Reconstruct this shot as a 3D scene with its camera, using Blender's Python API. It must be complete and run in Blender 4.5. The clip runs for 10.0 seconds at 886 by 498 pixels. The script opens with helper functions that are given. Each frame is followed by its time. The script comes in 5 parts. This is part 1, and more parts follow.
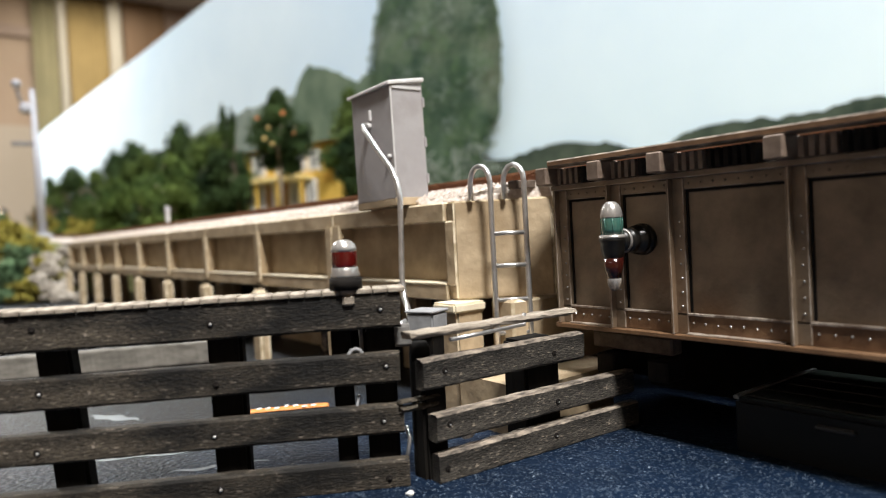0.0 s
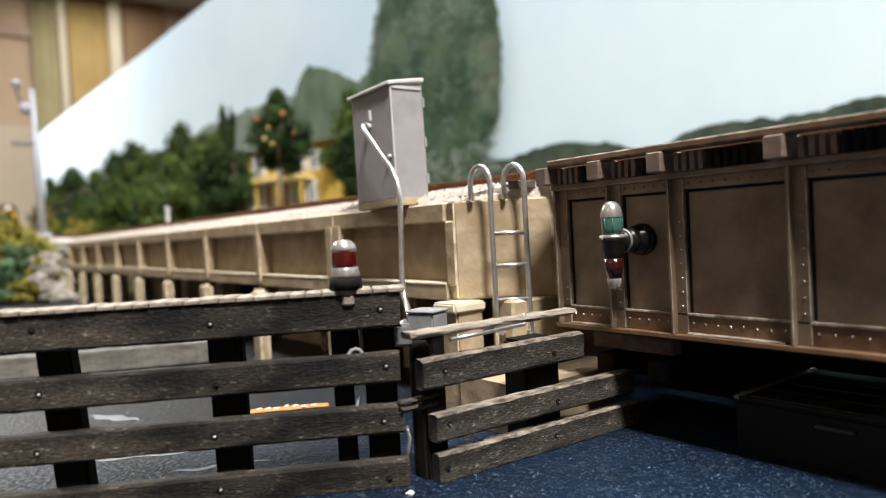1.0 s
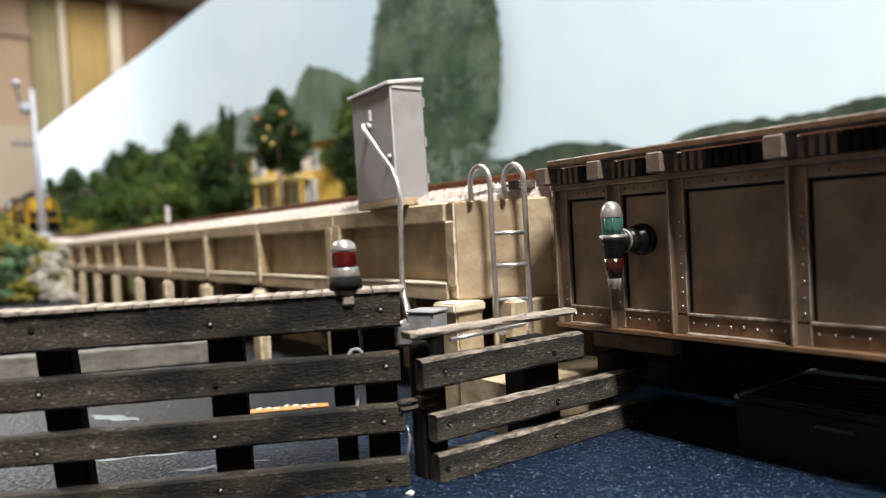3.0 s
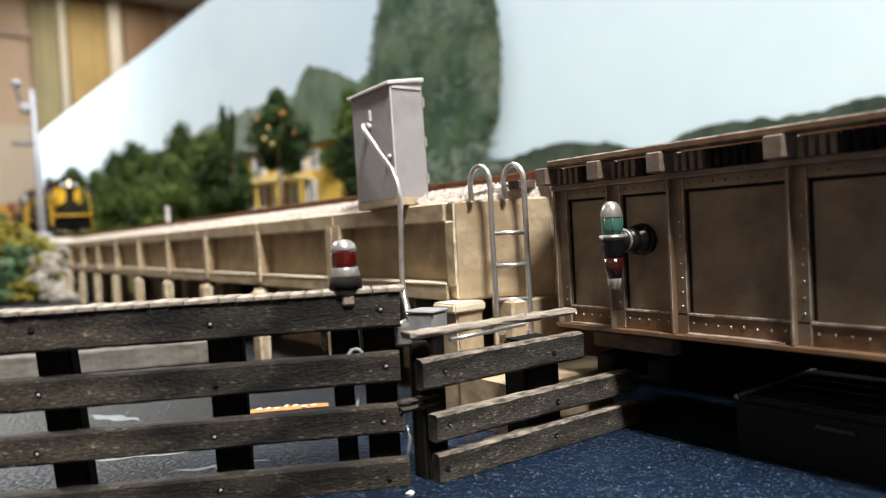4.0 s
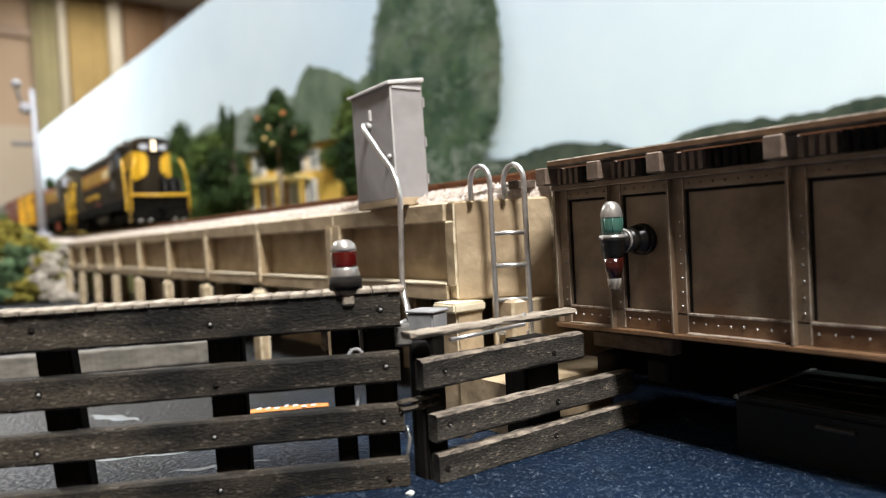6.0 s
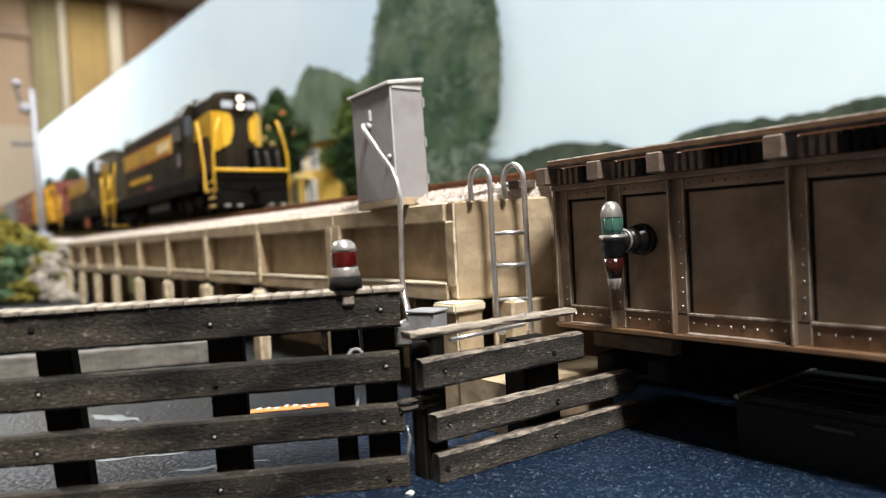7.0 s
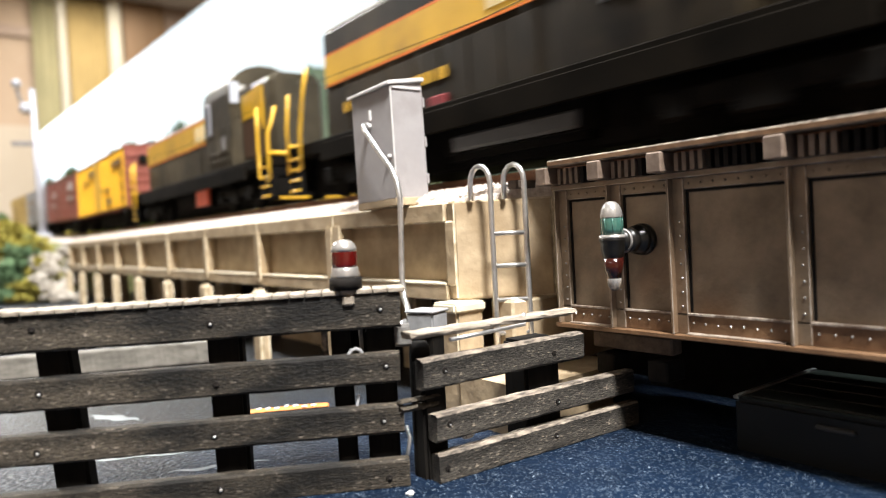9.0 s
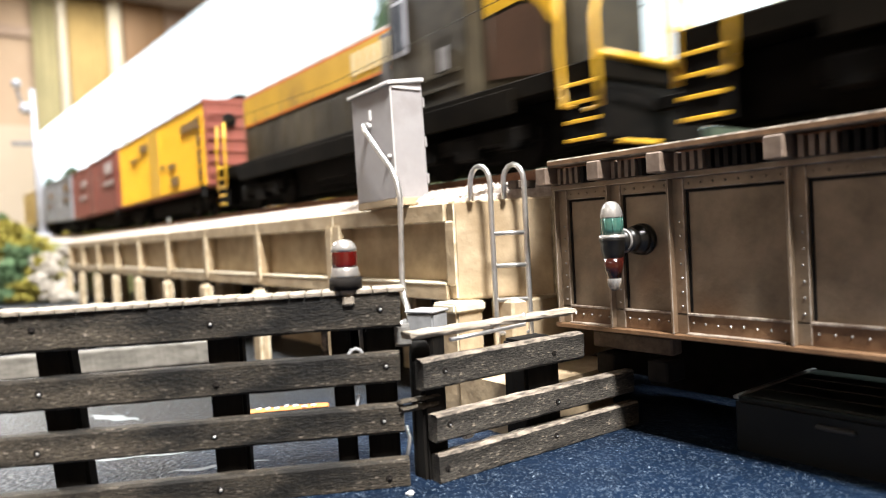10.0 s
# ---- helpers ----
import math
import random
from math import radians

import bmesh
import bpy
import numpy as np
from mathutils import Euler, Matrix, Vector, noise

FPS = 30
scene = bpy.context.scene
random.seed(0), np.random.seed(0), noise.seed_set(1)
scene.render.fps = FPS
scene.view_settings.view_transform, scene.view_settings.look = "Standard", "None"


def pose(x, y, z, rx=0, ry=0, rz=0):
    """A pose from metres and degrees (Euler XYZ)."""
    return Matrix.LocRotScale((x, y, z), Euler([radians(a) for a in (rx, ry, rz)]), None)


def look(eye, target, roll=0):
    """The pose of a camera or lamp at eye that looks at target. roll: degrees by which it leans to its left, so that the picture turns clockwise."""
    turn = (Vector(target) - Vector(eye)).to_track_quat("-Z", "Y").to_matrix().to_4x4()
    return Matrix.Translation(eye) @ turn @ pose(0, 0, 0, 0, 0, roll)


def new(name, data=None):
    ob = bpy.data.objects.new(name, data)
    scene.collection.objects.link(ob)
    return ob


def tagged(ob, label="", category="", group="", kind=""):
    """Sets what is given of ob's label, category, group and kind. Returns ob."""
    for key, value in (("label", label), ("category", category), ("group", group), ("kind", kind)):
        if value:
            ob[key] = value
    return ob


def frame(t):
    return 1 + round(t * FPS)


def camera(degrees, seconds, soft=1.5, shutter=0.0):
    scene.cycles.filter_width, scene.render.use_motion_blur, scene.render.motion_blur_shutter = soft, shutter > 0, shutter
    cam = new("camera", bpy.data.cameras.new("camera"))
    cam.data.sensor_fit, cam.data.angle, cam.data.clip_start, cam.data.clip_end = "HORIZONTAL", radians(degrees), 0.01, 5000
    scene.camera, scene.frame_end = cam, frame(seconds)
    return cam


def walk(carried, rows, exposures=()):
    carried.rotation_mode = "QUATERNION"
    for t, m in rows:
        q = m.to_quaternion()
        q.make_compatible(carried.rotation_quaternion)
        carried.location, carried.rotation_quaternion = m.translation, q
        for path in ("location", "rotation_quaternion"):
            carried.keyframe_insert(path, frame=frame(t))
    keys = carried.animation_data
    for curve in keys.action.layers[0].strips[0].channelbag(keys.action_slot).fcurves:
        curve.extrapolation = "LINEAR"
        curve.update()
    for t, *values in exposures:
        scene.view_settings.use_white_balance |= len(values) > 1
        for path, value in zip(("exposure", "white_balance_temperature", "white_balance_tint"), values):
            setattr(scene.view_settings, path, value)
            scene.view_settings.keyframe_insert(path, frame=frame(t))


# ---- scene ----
cam = camera(65.45, 10.0, soft=1.15, shutter=0.8)
EYE = Vector((0.0, 0.0, 0.0365))
VIEW = look(EYE, EYE + Vector((-0.80020, 0.59908, -0.02784)), -3.09)
walk(cam, [(0.0, VIEW), (10.0, VIEW)], exposures=[(0.0, 0.0), (7.5, 0.0), (8.5, 0.26), (9.0, 0.8), (9.5, 0.9), (10.0, 0.98)])
# close-up lens: sharp on the bridge end, soft in the distance
cam.data.dof.use_dof = True
cam.data.dof.focus_distance = 0.118
cam.data.dof.aperture_fstop = 19.5

# ---- light: a windowless hobby room under ceiling panels, with one added fill ----
MM = 0.001
world = bpy.data.worlds.new("room_air")
scene.world = world
world.use_nodes = True
world.node_tree.nodes["Background"].inputs[0].default_value = (0.9, 0.95, 1.0, 1)
world.node_tree.nodes["Background"].inputs[1].default_value = 0.006


def ceiling_lamp(x, y, sx, sy, power, color):
    data = bpy.data.lights.new("ceiling_light", "AREA")
    data.shape, data.size, data.size_y, data.energy, data.color = "RECTANGLE", sx * MM, sy * MM, power, color
    ob = new("panel_light", data)
    ob.matrix_basis = pose(x * MM, y * MM, 1.52)
    return ob


LAMPS = [(748, -155, 420, 220, 77, (1.0, 0.985, 0.96)), (-2750, -220, 1200, 260, 88, (1.0, 0.985, 0.96)), (-400, 190, 700, 160, 21, (0.93, 0.97, 1.0)),
         # fourth lamp: unseen fill added to brighten the girder front
         (-200, -1700, 600, 300, 4, (1.0, 0.97, 0.93)), (-4000, 900, 600, 600, 12, (1.0, 0.92, 0.82))]
for row in LAMPS:
    ceiling_lamp(*row)


# ---- materials ----
def mat(name, c1, c2, scale=400.0, rough=0.6, metal=0.0, bump=0.2, stretch=(1, 1, 1), fine=None, spec=0.5, contrast=(0.3, 0.7),
        spots=None, spot_scale=60.0, spot_edge=(0.55, 0.75), random_mix=0.0, glow=0.0, bump_dist=0.0003, coat=0.0, broad=0.0):
    m = bpy.data.materials.new(name)
    m.use_nodes = True
    t = m.node_tree
    n, l = t.nodes, t.links
    bsdf = n["Principled BSDF"]
    bsdf.inputs["Roughness"].default_value = rough
    bsdf.inputs["Metallic"].default_value = metal
    bsdf.inputs["Specular IOR Level"].default_value = spec
    bsdf.inputs["Coat Weight"].default_value = coat
    tc, mp = n.new("ShaderNodeTexCoord"), n.new("ShaderNodeMapping")
    mp.inputs["Scale"].default_value = stretch
    l.new(tc.outputs["Object"], mp.inputs["Vector"])
    nz = n.new("ShaderNodeTexNoise")
    nz.inputs["Scale"].default_value, nz.inputs["Detail"].default_value, nz.inputs["Roughness"].default_value = scale, 6, 0.62
    l.new(mp.outputs[0], nz.inputs["Vector"])
    rmp = n.new("ShaderNodeValToRGB")
    rmp.color_ramp.elements[0].position, rmp.color_ramp.elements[1].position = contrast
    rmp.color_ramp.elements[0].color, rmp.color_ramp.elements[1].color = (*c1, 1), (*c2, 1)
    l.new(nz.outputs["Fac"], rmp.inputs[0])
    out = rmp.outputs[0]
    if spots:
        n2 = n.new("ShaderNodeTexNoise")
        n2.inputs["Scale"].default_value, n2.inputs["Detail"].default_value = spot_scale, 5
        l.new(mp.outputs[0], n2.inputs["Vector"])
        r2 = n.new("ShaderNodeValToRGB")
        r2.color_ramp.elements[0].position, r2.color_ramp.elements[1].position = spot_edge
        l.new(n2.outputs["Fac"], r2.inputs[0])
        mx = n.new("ShaderNodeMix")
        mx.data_type = "RGBA"
        l.new(r2.outputs[0], mx.inputs["Factor"])
        l.new(out, mx.inputs[6])
        mx.inputs[7].default_value = (*spots, 1)
        out = mx.outputs[2]
    if broad:
        # slow drift of tone along the piece
        nb = n.new("ShaderNodeTexNoise")
        nb.inputs["Scale"].default_value, nb.inputs["Detail"].default_value = scale * 0.05, 3
        l.new(mp.outputs[0], nb.inputs["Vector"])
        mb = n.new("ShaderNodeMapRange")
        mb.inputs["From Min"].default_value, mb.inputs["From Max"].default_value = 0.35, 0.65
        mb.inputs["To Min"].default_value, mb.inputs["To Max"].default_value = 1 - broad, 1 + broad
        l.new(nb.outputs["Fac"], mb.inputs["Value"])
        hb = n.new("ShaderNodeHueSaturation")
        l.new(mb.outputs[0], hb.inputs["Value"])
        l.new(out, hb.inputs["Color"])
        out = hb.outputs[0]
    if random_mix:
        info = n.new("ShaderNodeObjectInfo")
        hsv = n.new("ShaderNodeHueSaturation")
        mr = n.new("ShaderNodeMapRange")
        mr.inputs["To Min"].default_value, mr.inputs["To Max"].default_value = 1 - random_mix, 1 + random_mix
        l.new(info.outputs["Random"], mr.inputs["Value"])
        l.new(mr.outputs[0], hsv.inputs["Value"])
        l.new(out, hsv.inputs["Color"])
        out = hsv.outputs[0]
    l.new(out, bsdf.inputs["Base Color"])
    if glow:
        l.new(out, bsdf.inputs["Emission Color"])
        bsdf.inputs["Emission Strength"].default_value = glow
    if bump:
        n3 = n.new("ShaderNodeTexNoise")
        n3.inputs["Scale"].default_value, n3.inputs["Detail"].default_value = fine or scale * 2.5, 5
        l.new(mp.outputs[0], n3.inputs["Vector"])
        bp = n.new("ShaderNodeBump")
        bp.inputs["Strength"].default_value, bp.inputs["Distance"].default_value = bump, bump_dist
        l.new(n3.outputs["Fac"], bp.inputs["Height"])
        l.new(bp.outputs[0], bsdf.inputs["Normal"])
    return m


def glass(name, color, rough=0.05):
    m = bpy.data.materials.new(name)
    m.use_nodes = True
    b = m.node_tree.nodes["Principled BSDF"]
    b.inputs["Base Color"].default_value = (*color, 1)
    b.inputs["Transmission Weight"].default_value = 0.85
    b.inputs["Roughness"].default_value, b.inputs["IOR"].default_value = rough, 1.47
    return m


def water_material():
    """Dark resin water: blue in the channel, greyer towards the bank, strewn with fine glitter of uneven size."""
    m = mat("dark_blue_water", (0.0018, 0.005, 0.012), (0.007, 0.0165, 0.037), scale=45, rough=0.4, bump=0.6, fine=900, bump_dist=0.0007, spec=0.09)
    t = m.node_tree
    n, l = t.nodes, t.links
    bsdf = n["Principled BSDF"]
    old = bsdf.inputs["Base Color"].links[0].from_socket
    tc = n.new("ShaderNodeTexCoord")

    def math_node(op, a, b):
        q = n.new("ShaderNodeMath")
        q.operation = op
        for i, v in enumerate((a, b)):
            if isinstance(v, float):
                q.inputs[i].default_value = v
            else:
                l.new(v, q.inputs[i])
        return q.outputs[0]

    def mix(fac, a, b):
        q = n.new("ShaderNodeMix")
        q.data_type = "RGBA"
        l.new(fac, q.inputs["Factor"])
        l.new(a, q.inputs[6])
        q.inputs[7].default_value = b
        return q.outputs[2]

    xyz = n.new("ShaderNodeSeparateXYZ")
    l.new(tc.outputs["Object"], xyz.inputs[0])
    nz = n.new("ShaderNodeTexNoise")
    nz.inputs["Scale"].default_value, nz.inputs["Detail"].default_value = 22, 4
    l.new(tc.outputs["Object"], nz.inputs["Vector"])
    wav = math_node("ADD", xyz.outputs[0], math_node("MULTIPLY", nz.outputs["Fac"], 0.08))
    rng = n.new("ShaderNodeMapRange")
    rng.inputs["From Min"].default_value, rng.inputs["From Max"].default_value = -0.055, -0.105
    l.new(wav, rng.inputs["Value"])
    col = mix(rng.outputs[0], old, (0.0165, 0.016, 0.0155, 1))
    for scale, cut, keep in ((1500.0, 0.26, 0.9), (2600.0, 0.42, 0.6), (4300.0, 0.5, 0.35)):
        vo = n.new("ShaderNodeTexVoronoi")
        vo.inputs["Scale"].default_value = scale
        l.new(tc.outputs["Object"], vo.inputs["Vector"])
        sep = n.new("ShaderNodeSeparateColor")
        l.new(vo.outputs["Color"], sep.inputs[0])
        size = math_node("MULTIPLY", sep.outputs[2], cut)
        dot = math_node("LESS_THAN", vo.outputs["Distance"], size)
        pick = math_node("GREATER_THAN", sep.outputs[0], keep)
        fac = math_node("MULTIPLY", math_node("MULTIPLY", dot, pick), sep.outputs[1])
        col = mix(fac, col, (0.34, 0.4, 0.46, 1) if scale < 2000 else (0.12, 0.155, 0.2, 1))
    l.new(col, bsdf.inputs["Base Color"])
    return m


M_CONC = mat("tan_painted_concrete", (0.31, 0.23, 0.14), (0.49, 0.375, 0.24), 170, 0.7, bump=0.8, fine=260, spots=(0.24, 0.16, 0.08), spot_scale=60, spot_edge=(0.52, 0.82), bump_dist=0.0005)
M_CONCEDGE = mat("chipped_concrete_edge", (0.42, 0.33, 0.21), (0.74, 0.64, 0.47), 260, 0.75, bump=0.4, contrast=(0.4, 0.6))
CONC = [M_CONC, M_CONCEDGE]
M_CONCW = mat("pale_concrete", (0.62, 0.53, 0.38), (0.74, 0.66, 0.5), 200, 0.8, bump=0.3)
M_GIRD = mat("weathered_brown_steel", (0.122, 0.09, 0.06), (0.265, 0.195, 0.132), 150, 0.38, 0.15, 0.35, fine=900, spots=(0.2, 0.1, 0.045), spot_scale=48, spot_edge=(0.52, 0.8), broad=0.35)
M_GIRDEDGE = mat("rubbed_steel_edge", (0.2, 0.15, 0.11), (0.58, 0.5, 0.42), 420, 0.3, 0.35, 0.2, contrast=(0.38, 0.66))
GIRD = [M_GIRD, M_GIRDEDGE]
M_RUST = mat("rusty_brown_flange", (0.1, 0.05, 0.024), (0.22, 0.125, 0.065), 260, 0.5, 0.1, 0.4)
# flat black for dark fittings, and for surfaces standing in for shade
M_BLACKSHADE = mat("black_and_shade", (0.006, 0.005, 0.0045), (0.016, 0.013, 0.011), 300, 0.8, spec=0.15, bump=0.2)
M_RIVET = mat("bright_pin_heads", (0.6, 0.58, 0.55), (0.8, 0.78, 0.75), 900, 0.25, 0.7, 0.1)
M_WOOD = mat("weathered_black_timber", (0.0045, 0.0037, 0.0027), (0.056, 0.045, 0.032), 5600, 0.72, bump=0.7, fine=4200, stretch=(0.3, 1, 1), contrast=(0.32, 0.74), spots=(0.15, 0.125, 0.1), spot_scale=3300, spot_edge=(0.6, 0.72), spec=0.3, random_mix=0.15, bump_dist=0.0003, broad=0.85)
M_WOODR = mat("grey_weathered_plank", (0.006, 0.0054, 0.0046), (0.07, 0.061, 0.05), 5600, 0.72, bump=0.7, fine=4200, stretch=(0.3, 1, 1), contrast=(0.32, 0.74), spots=(0.18, 0.15, 0.115), spot_scale=3300, spot_edge=(0.6, 0.72), spec=0.3, random_mix=0.25, bump_dist=0.0003, broad=0.8)
# worn pale wood; on the grey planks it stands for lit tops
M_WOODEDGE = mat("worn_lit_pale_edge", (0.05, 0.04, 0.032), (0.34, 0.28, 0.22), 900, 0.8, bump=0.4, stretch=(0.4, 1, 1), contrast=(0.38, 0.66))
M_WOODTOP = mat("pale_lit_timber", (0.12, 0.095, 0.07), (0.37, 0.315, 0.25), 700, 0.8, bump=0.6, stretch=(0.3, 1, 1), random_mix=0.15)
M_WOODGREY = mat("grey_weathered_timber", (0.06, 0.055, 0.05), (0.2, 0.19, 0.175), 900, 0.8, bump=0.3, stretch=(0.25, 1, 1))
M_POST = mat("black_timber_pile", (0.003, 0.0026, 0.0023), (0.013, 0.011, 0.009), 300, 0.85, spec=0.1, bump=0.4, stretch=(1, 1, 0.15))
M_STEEL = mat("bright_wire", (0.52, 0.51, 0.5), (0.72, 0.71, 0.7), 700, 0.3, 0.85, 0.15)
M_GREYBOX = mat("grey_painted_cabinet", (0.29, 0.27, 0.27), (0.34, 0.32, 0.32), 150, 0.55, bump=0.2, spots=(0.25, 0.225, 0.22), spot_scale=120)
M_GREYROOF = mat("pale_grey_roof", (0.48, 0.46, 0.45), (0.6, 0.58, 0.57), 250, 0.5, bump=0.3)
M_JBOX = mat("grey_junction_box", (0.19, 0.19, 0.195), (0.31, 0.31, 0.315), 300, 0.6, bump=0.3)
M_BALLAST = mat("pale_ballast", (0.42, 0.34, 0.28), (0.75, 0.68, 0.62), 900, 0.9, bump=0.6)
M_RAIL = mat("rusty_rail", (0.16, 0.065, 0.03), (0.27, 0.12, 0.055), 400, 0.5, 0.3, 0.2)
M_TIE = mat("brown_tie", (0.06, 0.04, 0.03), (0.15, 0.11, 0.08), 500, 0.8, bump=0.4)
M_TIEEND = mat("grey_brown_tie_end", (0.1, 0.066, 0.046), (0.23, 0.17, 0.13), 300, 0.6, bump=0.3)
M_WATER = water_material()
M_SKY = mat("painted_sky", (0.535, 0.665, 0.785), (0.655, 0.765, 0.85), 2.5, 0.9, bump=0.0, spec=0.1)
M_PTREE = mat("painted_tree_green", (0.028, 0.062, 0.04), (0.115, 0.165, 0.11), 34, 0.9, bump=0, spec=0.1, contrast=(0.36, 0.68), spots=(0.2, 0.235, 0.175), spot_scale=11, spot_edge=(0.5, 0.78))
M_PLEAF = mat("painted_leaf_green", (0.05, 0.11, 0.045), (0.13, 0.19, 0.1), 60, 0.9, bump=0, spec=0.1)
M_PSHADE = mat("painted_leaf_shade", (0.022, 0.055, 0.035), (0.05, 0.09, 0.055), 60, 0.9, bump=0, spec=0.1)
M_PHILL = mat("painted_hill_green", (0.06, 0.1, 0.065), (0.17, 0.215, 0.15), 16, 0.9, bump=0, spec=0.1)
M_PFAR = mat("painted_far_wood", (0.15, 0.19, 0.165), (0.25, 0.29, 0.255), 20, 0.9, bump=0, spec=0.1)
M_PLINE = mat("painted_dark_treeline", (0.022, 0.036, 0.028), (0.085, 0.105, 0.08), 40, 0.9, bump=0, spec=0.1)
M_GROUND = mat("grass_and_earth_scatter", (0.1, 0.12, 0.03), (0.3, 0.24, 0.11), 45, 0.95, bump=0.8, fine=700, spots=(0.06, 0.1, 0.025), spot_scale=20, bump_dist=0.002)
M_LEAF1 = mat("dark_green_foam_leaf", (0.011, 0.026, 0.0095), (0.066, 0.104, 0.031), 26, 0.9, bump=0, spec=0.15, random_mix=0.2, contrast=(0.36, 0.7))
M_LEAF2 = mat("mid_green_foam_leaf", (0.026, 0.052, 0.013), (0.122, 0.164, 0.038), 26, 0.9, bump=0, spec=0.15, random_mix=0.2, contrast=(0.36, 0.7))
M_LEAF3 = mat("olive_foam_leaf", (0.2, 0.18, 0.03), (0.36, 0.3, 0.07), 90, 0.9, bump=0, spec=0.2)
M_BUSHG = mat("sage_foam_leaf", (0.05, 0.1, 0.05), (0.14, 0.2, 0.1), 90, 0.9, bump=0, spec=0.2)
M_BARK = mat("grey_bark", (0.16, 0.12, 0.09), (0.3, 0.24, 0.18), 300, 0.9, bump=0.4)
M_FLOWER = mat("orange_blossom", (0.5, 0.14, 0.05), (0.6, 0.22, 0.08), 200, 0.8, bump=0)
M_BLOOM = mat("pale_yellow_blossom", (0.42, 0.3, 0.1), (0.55, 0.4, 0.17), 200, 0.8, bump=0)
M_ROCK = mat("pale_plaster_rock", (0.18, 0.15, 0.12), (0.46, 0.42, 0.36), 160, 0.9, bump=0.7)
M_HOUSE = mat("yellow_siding", (0.62, 0.40, 0.07), (0.72, 0.48, 0.11), 150, 0.7, bump=0.2)
M_WHITE = mat("white_trim_paint", (0.72, 0.71, 0.69), (0.82, 0.81, 0.79), 200, 0.5, bump=0.1)
M_CREAMPOST = mat("cream_post_paint", (0.46, 0.42, 0.33), (0.54, 0.5, 0.4), 3, 0.6, bump=0)
M_HOUSECREAM = mat("cream_yellow_trim", (0.68, 0.52, 0.2), (0.78, 0.62, 0.28), 150, 0.7, bump=0.1)
M_HOUSEBROWN = mat("shaded_yellow_siding", (0.3, 0.14, 0.03), (0.4, 0.2, 0.05), 150, 0.7, bump=0.1)
M_BRUSH = mat("brown_dry_brush", (0.13, 0.085, 0.035), (0.3, 0.2, 0.09), 90, 0.9, bump=0, spec=0.2)
M_ROOFB = mat("brown_shingle_roof", (0.14, 0.09, 0.06), (0.24, 0.15, 0.1), 250, 0.9, bump=0.4)
M_PANE = mat("dark_window_pane", (0.05, 0.06, 0.07), (0.09, 0.1, 0.12), 100, 0.12, bump=0)
M_SILVER = mat("silver_painted_mast", (0.34, 0.34, 0.38), (0.44, 0.44, 0.48), 200, 0.5, 0.2, 0.1)
M_LBROWN = mat("rusty_brown_hood_paint", (0.045, 0.022, 0.012), (0.1, 0.05, 0.028), 60, 0.6, bump=0.1)
M_EDGEGLEAM = mat("pale_edge_gleam", (0.32, 0.31, 0.29), (0.6, 0.58, 0.55), 120, 0.6, bump=0.1)
M_LDUSTY = mat("dusty_brown_black_loco_paint", (0.014, 0.011, 0.0065), (0.05, 0.04, 0.025), 60, 0.55, bump=0.1, spots=(0.11, 0.088, 0.055), spot_scale=45, spot_edge=(0.5, 0.82), spec=0.2)
M_LBLACK = mat("dusty_black_loco_paint", (0.007, 0.005, 0.003), (0.027, 0.02, 0.0115), 60, 0.55, bump=0.1, spots=(0.066, 0.048, 0.026), spot_scale=40, spot_edge=(0.52, 0.85), spec=0.15)
M_UNDER = mat("black_running_gear", (0.002, 0.002, 0.002), (0.009, 0.0075, 0.006), 200, 0.8, bump=0.3, spec=0.06)
M_SOOT = mat("sooty_black_frame", (0.003, 0.0024, 0.0017), (0.011, 0.0085, 0.0058), 80, 0.9, bump=0.1, spec=0.04)
M_CRIMSON = mat("dull_crimson_plate", (0.2, 0.02, 0.025), (0.28, 0.035, 0.04), 100, 0.5, bump=0)
M_YEL = mat("loco_yellow_paint", (0.6, 0.33, 0.014), (0.78, 0.46, 0.03), 60, 0.42, bump=0.05, spots=(0.25, 0.14, 0.03), spot_scale=45, spot_edge=(0.58, 0.85))
M_ORANGE = mat("orange_pinstripe", (0.75, 0.16, 0.01), (0.8, 0.22, 0.02), 60, 0.4, bump=0)
M_LGREY = mat("grey_radiator_shutter", (0.13, 0.12, 0.12), (0.2, 0.19, 0.19), 300, 0.5, bump=0.2)
M_NUM = mat("grey_number_board", (0.42, 0.44, 0.5), (0.5, 0.52, 0.58), 80, 0.4, bump=0)
M_CREAM = mat("cream_lettering", (0.75, 0.6, 0.3), (0.85, 0.72, 0.45), 80, 0.5, bump=0)
M_RED = mat("red_oxide_paint", (0.19, 0.045, 0.03), (0.27, 0.075, 0.05), 40, 0.55, bump=0.1, spots=(0.33, 0.15, 0.11), spot_scale=30)
M_REEFER = mat("reefer_yellow", (0.78, 0.44, 0.015), (0.86, 0.5, 0.03), 40, 0.5, bump=0.1)
M_CARGREY = mat("grey_boxcar_paint", (0.22, 0.22, 0.24), (0.32, 0.32, 0.34), 40, 0.55, bump=0.1)
M_OCHRE = mat("ochre_boxcar_paint", (0.38, 0.26, 0.07), (0.48, 0.33, 0.1), 40, 0.55, bump=0.1)
M_TANKRED = mat("bright_red_tank", (0.62, 0.07, 0.03), (0.7, 0.1, 0.04), 100, 0.45, bump=0)
M_HEAD = mat("lit_headlight", (1.0, 0.76, 0.5), (1.0, 0.83, 0.6), 50, 0.3, bump=0, glow=3.2)
